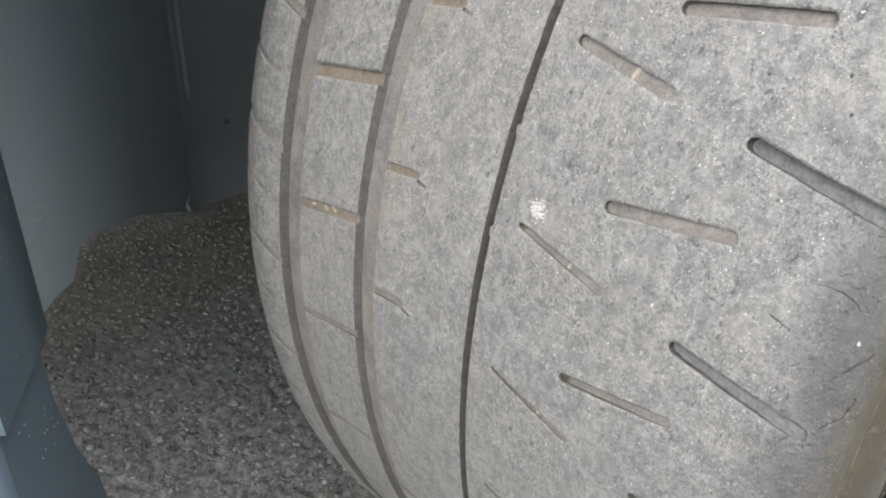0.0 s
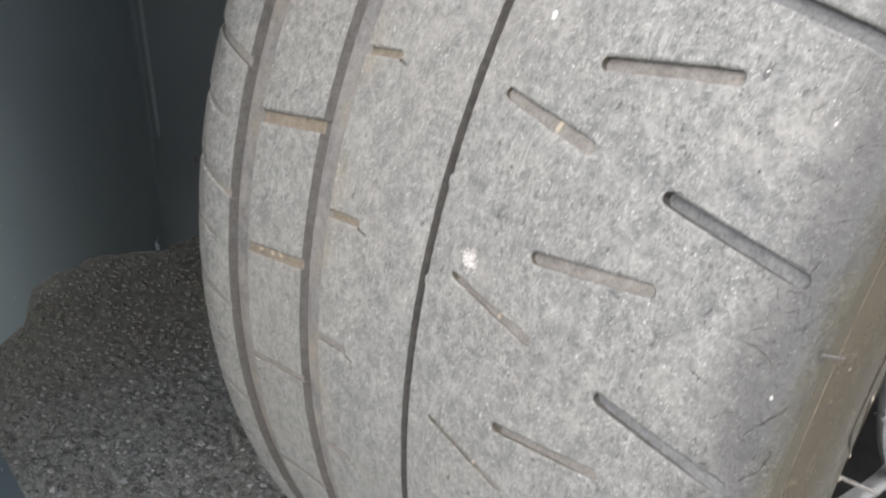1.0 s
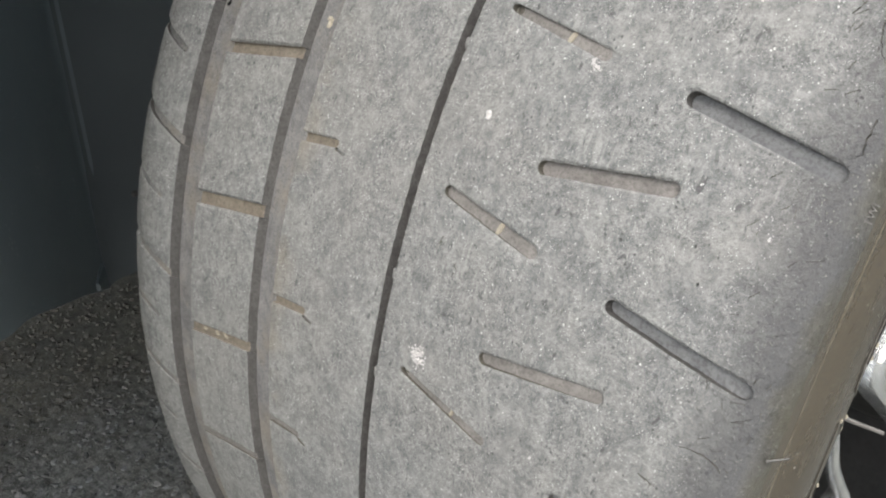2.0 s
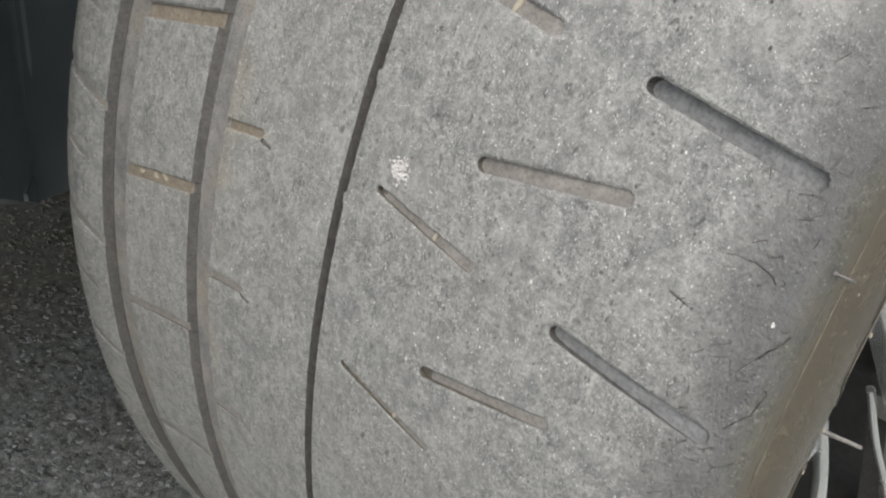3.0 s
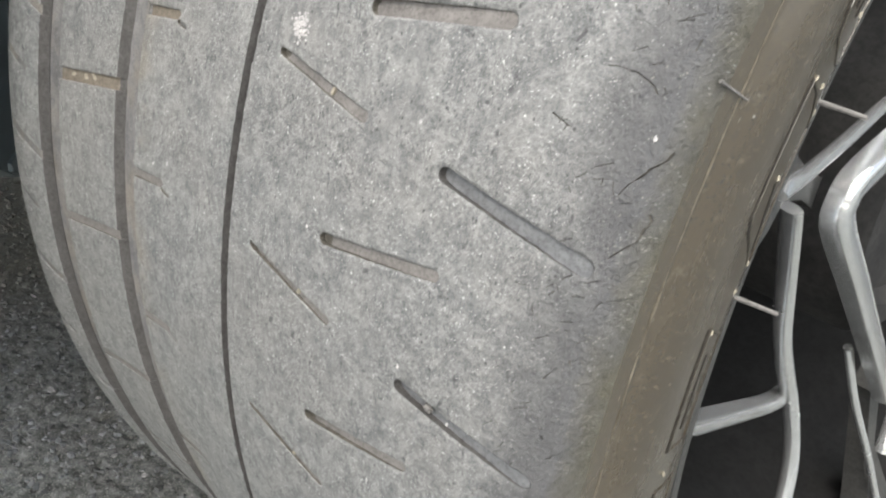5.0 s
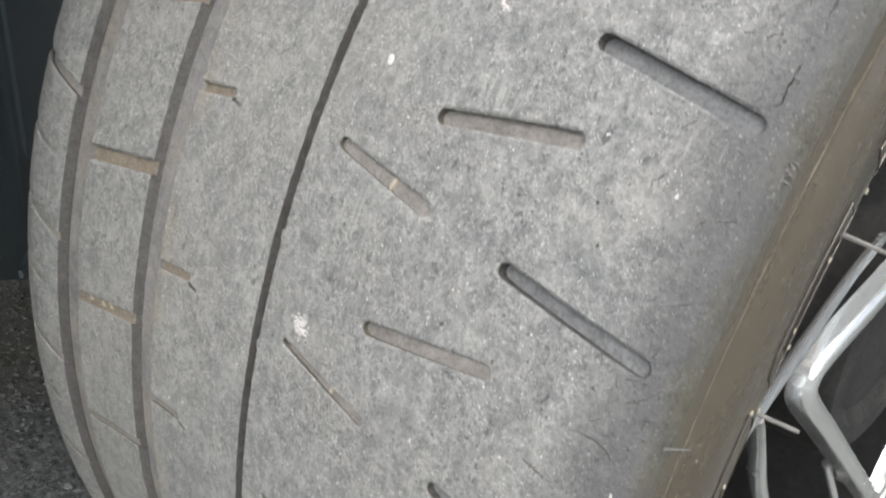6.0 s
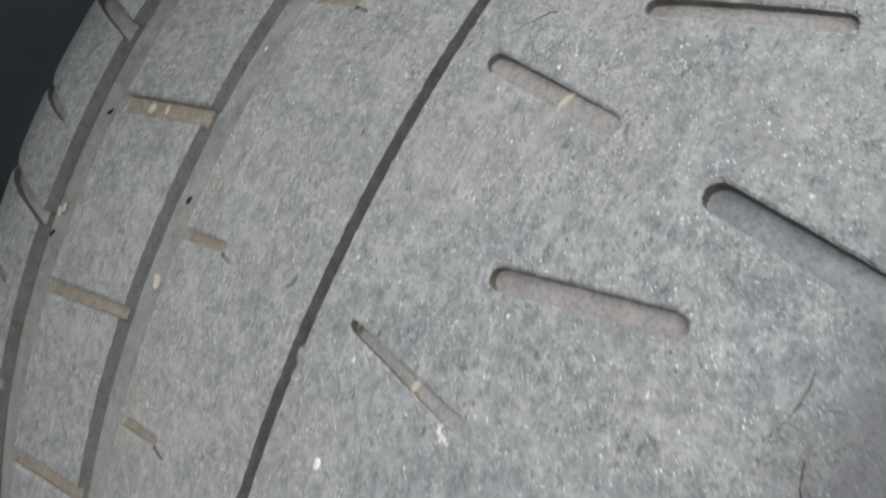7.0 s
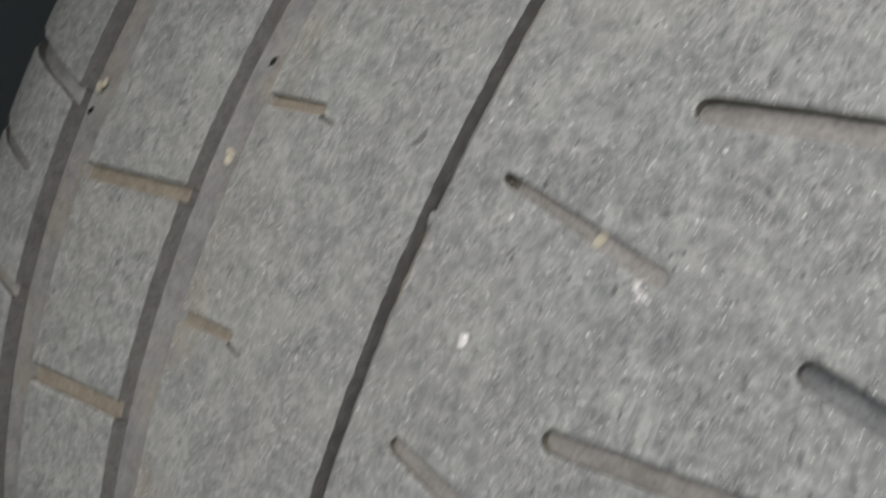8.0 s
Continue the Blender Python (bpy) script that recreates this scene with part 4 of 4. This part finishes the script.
# its return lip, folded in round the arch
bm = bmesh.new()
strips(bm, [arch_column(o, z, R_ARCH - d, 0.0) for o, z, d in ((0.052, 0.306, -0.001), (0.056, 0.303, 0.003), (0.080, 0.303, 0.004), (0.119, 0.303, 0.004), (0.1195, 0.303, 0.0))])
bmesh.ops.recalc_face_normals(bm, faces=bm.faces)
part("return_lip", bm, FLANGE, fender, "slate-blue folded edge of the fender", angle=50)
bm = bmesh.new()
for f0, f1, o0, o1 in ((R_ARCH + 0.03, 0.95, -1.6, 0.02), (-0.95, -R_ARCH, -1.6, 0.10), (-R_ARCH, R_ARCH + 0.03, -1.6, -0.45)):
    z = 0.33 if f0 > 0 else 0.175
    bm.faces.new([bm.verts.new(on_car(f, o, z)) for f, o in ((f0, o0), (f1, o0), (f1, o1), (f0, o1))])
bmesh.ops.solidify(bm, geom=bm.faces[:], thickness=-0.02)
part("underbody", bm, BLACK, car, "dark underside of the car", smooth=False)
# bonnet and nose, plain panels that close the corner of the car
bm = bmesh.new()
cols = []
for i in range(13):
    o = 0.124 - 1.72 * i / 12
    crown_ = 0.05 * math.sin(math.pi * i / 12)
    cols.append([on_car(f, o, z + crown_ * (z > 0.6)) for f, z in ((-0.95, 1.03), (-0.4, 1.02), (0.2, 0.97), (0.6, 0.90), (0.82, 0.80), (0.92, 0.66), (0.95, 0.45), (0.93, 0.31))])
strips(bm, cols)
bmesh.ops.recalc_face_normals(bm, faces=bm.faces)
part("bonnet", bm, PAINT, car, "blue-grey painted bonnet above the wheel", angle=60)

bm = bmesh.new()
strips(bm, [[on_car(-0.95, o, 0.175), on_car(-0.95, o, 1.03)] for o in (0.124, -0.74, -1.596)])
bmesh.ops.solidify(bm, geom=bm.faces[:], thickness=0.02)
part("bulkhead", bm, UNDERSEAL, car, "plain dark panel behind the front corner", smooth=False)
bm = bmesh.new()
strips(bm, [[on_car(f, -1.600, 0.175), on_car(f, -1.600, z)] for f, z in ((-0.95, 1.03), (-0.4, 1.02), (0.2, 0.97), (0.6, 0.90), (0.82, 0.80), (0.92, 0.66), (0.95, 0.45))])
bmesh.ops.solidify(bm, geom=bm.faces[:], thickness=0.02)
part("far_fender", bm, PAINT, car, "plain blue-grey panel on the far side", smooth=False)

# ---- ground ----
def road_height(x, y):
    """Worn asphalt: a bumpy matrix with open pits, and slow swells."""
    fine = 0.0013 * noise.noise((x * 170, y * 170, 0)) + 0.0008 * noise.noise((x * 390, y * 390, 4))
    pit = noise.noise((x * 95, y * 95, 8))
    filled = min(max((x + 0.72) / 0.3, 0.2), 1.0)
    deep = min(max((pit - 0.22) * 4.0, 0.0), 1.0) * 0.0030 * filled
    return 0.003 * noise.noise((x * 9, y * 9, 3)) - 0.003 + fine * (0.4 + 0.6 * filled) - deep


def ground_sheet():
    """Asphalt: a fine uneven patch near the wheel in one sheet that reaches the horizon."""
    step = 0.0026
    xs = [-400, -40, -6, -2.2, -1.3] + [-1.15 + step * i for i in range(433)] + [0.2, 0.8, 2, 8, 40, 400]
    ys = [-400, -40, -6, -2, -0.9] + [-0.64 + step * i for i in range(385)] + [0.6, 1.2, 3, 10, 40, 400]
    verts, faces = [], []
    for i, x in enumerate(xs):
        for j, y in enumerate(ys):
            near = 4 < i < len(xs) - 6 and 4 < j < len(ys) - 6
            verts.append((x, y, road_height(x, y) if near else -0.003))
    n = len(ys)
    for i in range(len(xs) - 1):
        for j in range(n - 1):
            faces.append((i * n + j, (i + 1) * n + j, (i + 1) * n + j + 1, i * n + j + 1))
    me = bpy.data.meshes.new("ground")
    me.from_pydata(verts, [], faces)
    me.polygons.foreach_set("use_smooth", [True] * len(me.polygons))
    me.materials.append(ASPHALT)
    return new("ground", me)


tagged(ground_sheet(), "coarse dark grey weathered asphalt", "ground", kind="structure")


def chippings():
    """Small stones that show in the surface of the asphalt, uncountable."""
    rng = random.Random(11)
    verts, faces = [], []
    for _ in range(24000):
        x, y = rng.uniform(-1.14, -0.03), rng.uniform(-0.63, 0.35)
        s = 0.0011 + 0.0031 * rng.random() ** 1.8
        a = rng.uniform(0, 6.3)
        n = len(verts)
        k = rng.randint(4, 7)
        long, turn = rng.uniform(0.55, 1.0), rng.uniform(0, 6.3)
        z0 = road_height(x, y) - 0.0004
        tall = s * rng.uniform(0.35, 0.75)
        tilt = rng.uniform(0, 6.3)
        for ring, h in ((1.0, 0.0), (0.7, 1.0)):
            for i in range(k):
                t = a + 6.283 * i / k
                r = s * ring * rng.uniform(0.6, 1.25) * (1.0 - (1.0 - long) * math.sin(t - turn) ** 2)
                verts.append((x + r * math.cos(t), y + r * math.sin(t), z0 + tall * h * (1 + 0.35 * math.cos(t - tilt))))
        for i in range(k):
            j = (i + 1) % k
            faces.append((n + i, n + j, n + k + j, n + k + i))
        faces.append(tuple(n + k + i for i in range(k)))
    me = bpy.data.meshes.new("asphalt_chippings")
    me.from_pydata(verts, [], faces)
    me.materials.append(STONE)
    return new("asphalt_chippings", me)


tagged(chippings(), "small grey stone chippings set in the asphalt", "asphalt", kind="stuff")


# ---- small things on the tyre ----
def on_tread(u, deg, lift=0.0):
    return on_wheel(u, crown(u) + lift, radians(deg) + LEAN)


def lump(size, seed, uneven=0.4):
    """A small irregular grain."""
    rng = random.Random(seed)
    bm = bmesh.new()
    bmesh.ops.create_icosphere(bm, subdivisions=2, radius=1.0)
    for v in bm.verts:
        k = 0.8 + uneven * noise.noise(v.co * 1.7 + Vector((seed, 0, 0)))
        v.co = Vector((v.co.x * size[0] * k, v.co.y * size[1] * k, v.co.z * size[2] * k))
    return bm


def tread_frame(u, deg, lift=0.0):
    """Pose on the tread: x along the axle, y up the tread, z out of it."""
    a = radians(deg) + LEAN
    out = Vector((0, -math.cos(a), math.sin(a)))
    x = Vector((1, 0, 0))
    y = out.cross(x)
    m = Matrix((x, y, out)).transposed().to_4x4()
    m.translation = on_tread(u, deg, lift)
    return m


def set_on(name, bm, u, deg, mat, label, category, lift=0.0, turn=0.0):
    ob = part(name, bm, mat, None, smooth=False)
    ob.matrix_world = tread_frame(u, deg, lift) @ Matrix.Rotation(radians(turn), 4, "Z")
    return tagged(ob, label, category)


set_on("pebble", lump((0.0012, 0.0017, 0.0007), 3), 0.0064, 14.0, WHITE, "small white oval pebble stuck on the tyre tread", "pebble", 0.0002)
set_on("pebble", lump((0.0016, 0.0013, 0.0012), 5), 0.0669, -10.9, HAIR, "dark pebble wedged in a tread slot", "pebble", -0.0006)
for i, (u, d, r) in enumerate(((-0.0685, 20.05, 70), (-0.1199, 15.0, 60), (-0.1165, 22.0, 40))):
    set_on("crumb", lump((0.0016, 0.0007, 0.0006), 8 + i), u, d, BLACK, "black rubber crumb stuck on the tread", "crumb", 0.0001, r)

# smears of white paint: thin ragged flakes pressed onto the rubber
def smear(seed, n, spread, size):
    rng = random.Random(seed)
    bm = bmesh.new()
    for _ in range(n):
        cx, cy = rng.gauss(0, spread), rng.gauss(0, spread)
        r = size * rng.uniform(0.4, 1.2)
        k = rng.randint(6, 9)
        ring = [bm.verts.new((cx + r * rng.uniform(0.5, 1.2) * math.cos(6.283 * i / k), cy + r * rng.uniform(0.5, 1.2) * math.sin(6.283 * i / k), 0.0)) for i in range(k)]
        top = bm.verts.new((cx, cy, 0.00025))
        for i in range(k):
            bm.faces.new((ring[i], ring[(i + 1) % k], top))
    return bm


set_on("paint_smear", smear(1, 120, 0.0015, 0.00048), 0.0060, 1.18, SMEAR, "ragged white paint smear on the tyre tread", "smear", 0.0001)
set_on("paint_smear", smear(2, 24, 0.0009, 0.0005), 0.0318, 17.58, SMEAR, "small white chalky smear beside a tread slot", "smear", 0.0001)
for i, (u, d) in enumerate(((-0.0059, 21.5), (-0.0695, 27.9), (0.0340, 22.15), (0.0853, 13.18), (0.0955, 2.16), (0.0168, 30.86), (-0.0449, -8.04), (0.0225, -6.4), (0.0050, 18.1), (0.0633, 21.98), (0.0518, -16.45), (0.0728, -11.0), (0.0575, -9.8), (0.0494, -0.23), (-0.0531, -8.5))):
    set_on("grit", lump((0.0004, 0.0006, 0.00016), 20 + i, 0.9), u, d, WHITE, "pale grain of grit on the tread", "grit", 0.0001)

# tan wear bars across the short slots, and crumbs of soil in the cross slots
for k, t in enumerate(STARTS):
    aw, ad = A_WIDTH.get(k, (2.4, 2.4))[1], A_DEPTH.get(k, 1.2)
    bm = bmesh.new()
    bmesh.ops.create_cube(bm, size=1.0)
    bmesh.ops.bevel(bm, geom=bm.edges[:], offset=0.18, segments=2, affect="EDGES")
    ob = part("wear_bar", bm, CRUMB, tyre, "pale tan wear bar in a tread slot")
    depth = ad / 1000
    ob.matrix_world = tread_frame(0.0215, t - 0.62, -depth + 0.0004) @ Matrix.Rotation(radians(-20), 4, "Z") @ Matrix.Diagonal((0.0015 if k < 3 else 0.0010, aw / 1000 * (1.0 if k < 3 else 0.6), 0.0009, 1))
for i, (u, d, length, width, turn, sink) in enumerate(((-0.0964, 23.36, 1.0, 1.2, 20, 1.8), (-0.1030, 23.10, 1.9, 1.5, 57, 1.8), (-0.0935, -5.95, 2.3, 0.9, -24, 0.9), (-0.0985, -6.22, 1.5, 1.0, 12, 0.9), (-0.1062, -6.45, 2.0, 0.7, 18, 0.9),
                                                       (-0.0712, 16.02, 1.0, 1.1, 240, 1.8), (-0.0700, 15.85, 1.9, 1.5, 275, 1.8), (-0.1229, 16.1, 1.9, 1.1, 316, 1.8), (-0.1215, 16.4, 1.0, 1.5, 353, 1.8))):
    set_on("soil_crumb", lump((length / 1000, width / 1000, 0.00035), 40 + i, 1.1), u, d, CRUMB, "pale tan crumb of dry soil in a tread slot", "soil", -sink / 1000, turn)

# the notch of rubber that crosses the thin groove
for u, d in ((-0.0113, 17.0), (-0.0112, 4.5), (-0.0112, -1.35)):
    bm = lump((0.0022, 0.0026, 0.0016), 60)
    ob = part("rubber_nub", bm, TREAD, tyre, "nub of rubber across the thin groove")
    ob.matrix_world = tread_frame(u, d, -0.0024)

# moulding hairs on shoulder and sidewall
def hair(p, q, r=0.0006):
    p, q = Vector(p), Vector(q)
    bm = bmesh.new()
    m = (q - p).to_track_quat("Z", "Y").to_matrix().to_4x4()
    m.translation = p.lerp(q, 0.5)
    bmesh.ops.create_cone(bm, cap_ends=True, segments=8, radius1=r, radius2=r * 0.8, depth=(q - p).length, matrix=m)
    return bm


for r, d, out, dr in ((0.2665, 5.4, 0.011, -0.004), (0.2660, 14.9, 0.011, -0.005), (0.2620, -4.2, 0.010, -0.003), (0.2640, -21.0, 0.010, -0.003), (0.2650, 24.5, 0.010, -0.003)):
    a = radians(d) + LEAN
    part("moulding_hair", hair(on_wheel(0.0995, r, a), on_wheel(0.0995 + out, r + dr, a)), HAIR, tyre, "thin rubber moulding hair")
for d in (4.5, -14.0, 23.0):
    a = radians(d) + LEAN
    part("moulding_hair", hair(on_wheel(0.0998, 0.3030, a), on_wheel(0.1010, 0.2925, a - 0.004), 0.00028), HAIR, tyre, "thin rubber moulding hair")

# raised shapes of the sidewall lettering, too slanted to read
def side_u(r):
    for (ua, ra), (ub, rb) in zip(OUTER, OUTER[1:]):
        if rb <= r <= ra:
            return ua + (ub - ua) * (ra - r) / max(ra - rb, 1e-9)
    return OUTER[0][0]


def on_side(r, d, lift):
    return on_wheel(side_u(r) + lift, r, radians(d) + LEAN)


def fine_path(path, closed):
    """Splits the sides of a path of (r, degrees) so that it follows the curve of the sidewall."""
    out = []
    ends = list(zip(path, path[1:] + path[:1])) if closed else list(zip(path, path[1:]))
    for (r0, a0), (r1, a1) in ends:
        n = max(1, int(max(abs(r1 - r0) / 0.0015, abs(a1 - a0) / 0.8)))
        out += [(r0 + (r1 - r0) * i / n, a0 + (a1 - a0) * i / n) for i in range(n)]
    return out if closed else out + [path[-1]]


def stroke(path, width, height, closed=True):
    """A low ridge with sloping sides along a path on the sidewall."""
    bm = bmesh.new()
    pts = fine_path(path, closed)
    n = len(pts)
    rings = []
    for i, (r, d) in enumerate(pts):
        (ra, da), (rb, db) = (pts[i - 1], pts[(i + 1) % n]) if closed else (pts[max(i - 1, 0)], pts[min(i + 1, n - 1)])
        tx, ty = rb - ra, radians(db - da) * r
        m = math.hypot(tx, ty) or 1.0
        nr, nd = -ty / m, math.degrees(tx / m / r)
        rings.append([bm.verts.new(on_side(r + nr * o * width, d + nd * o * width, h)) for o, h in ((-0.7, -0.0003), (-0.45, height), (0.45, height), (0.7, -0.0003))])
    for i in range(n if closed else n - 1):
        p, q = rings[i], rings[(i + 1) % n]
        for j in range(3):
            bm.faces.new((p[j], p[j + 1], q[j + 1], q[j]))
    bmesh.ops.recalc_face_normals(bm, faces=bm.faces)
    return bm


# outlines of the letters (r, degrees), and the dark lines painted between their strokes
SHAPES = [[(0.2772, 16.0), (0.2772, 8.8), (0.2750, 7.7), (0.2690, 7.0), (0.2630, 7.2), (0.2630, 16.0)],
          [(0.2774, 5.9), (0.2776, 0.2), (0.2755, -0.5), (0.2665, -2.2), (0.2630, -2.2), (0.2640, 4.2), (0.2720, 5.6)],
          [(0.2755, -5.0), (0.2750, -11.5), (0.2640, -12.0), (0.2630, -6.0)], [(0.2770, 25.0), (0.2772, 18.5), (0.2640, 18.0), (0.2635, 25.5)], [(0.2750, -14.0), (0.2750, -21.0), (0.2640, -21.5), (0.2635, -14.5)]]
CREASES = [[(0.2738, 14.6), (0.2738, 9.0)], [(0.2706, 14.6), (0.2706, 8.8)], [(0.2726, 1.7), (0.2690, -0.2), (0.2660, -1.6)], [(0.2716, -6.5), (0.2712, -10.6)], [(0.2735, 23.8), (0.2735, 19.6)], [(0.2700, 23.8), (0.2700, 19.6)], [(0.2710, -15.2), (0.2710, -20.0)]]
for path in SHAPES:
    part("raised_shape", stroke(path, 0.0007, 0.0003), SIDEWALL, tyre, "raised outline of a sidewall letter", angle=20)
    out_ = [(r + (0.0009 if r > 0.27 else -0.0009), d) for r, d in path]
    part("letter_crease_shade", stroke(out_, 0.0009, 0.00015), CREASE_SHADE, tyre, "dark strip round a sidewall letter, painting its crease shade", angle=20)
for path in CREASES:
    part("letter_crease_shade", stroke(path, 0.0010, 0.00018, False), CREASE_SHADE, tyre, "dark strip in a sidewall letter, painting its crease shade", angle=20)
for i, (r, d) in enumerate(((0.2774, 6.0), (0.2711, 5.9), (0.2669, 4.9), (0.2681, 9.1), (0.2727, 10.0), (0.2728, 1.9), (0.2660, -2.2), (0.2683, -3.5), (0.2747, -5.2), (0.2720, 13.5), (0.2690, 17.0), (0.2740, -13.0))):
    ob = part("vent_nub", lump((0.0004, 0.0008, 0.0004), 80 + i), CRUMB, tyre, "pale worn vent nub", smooth=False)
    ob.matrix_world = Matrix.Translation(on_side(r, d, 0.0003)) @ Matrix.Rotation(-radians(d) - LEAN + math.pi / 2, 4, "X")

# the wear mark moulded beside the tread edge
words = bpy.data.curves.new("wear_mark", "FONT")
words.body = "TWI"
words.size = 0.0027
words.extrude = 0.0003
words.align_x = words.align_y = "CENTER"
words.materials.append(HAIR)
mark = new("wear_mark", words)
mark.parent = tyre
tagged(mark, label="raised TWI wear mark")
a = radians(15.45) + LEAN
out = (Vector((0, -math.cos(a), math.sin(a))) * 0.62 + Vector((1, 0, 0)) * 0.78).normalized()
up = Vector((0, math.sin(a), math.cos(a)))
side = up.cross(out).normalized()
m = Matrix((up, out.cross(up), out)).transposed().to_4x4()
m.translation = on_wheel(0.0994, 0.3030, a)
mark.matrix_world = m
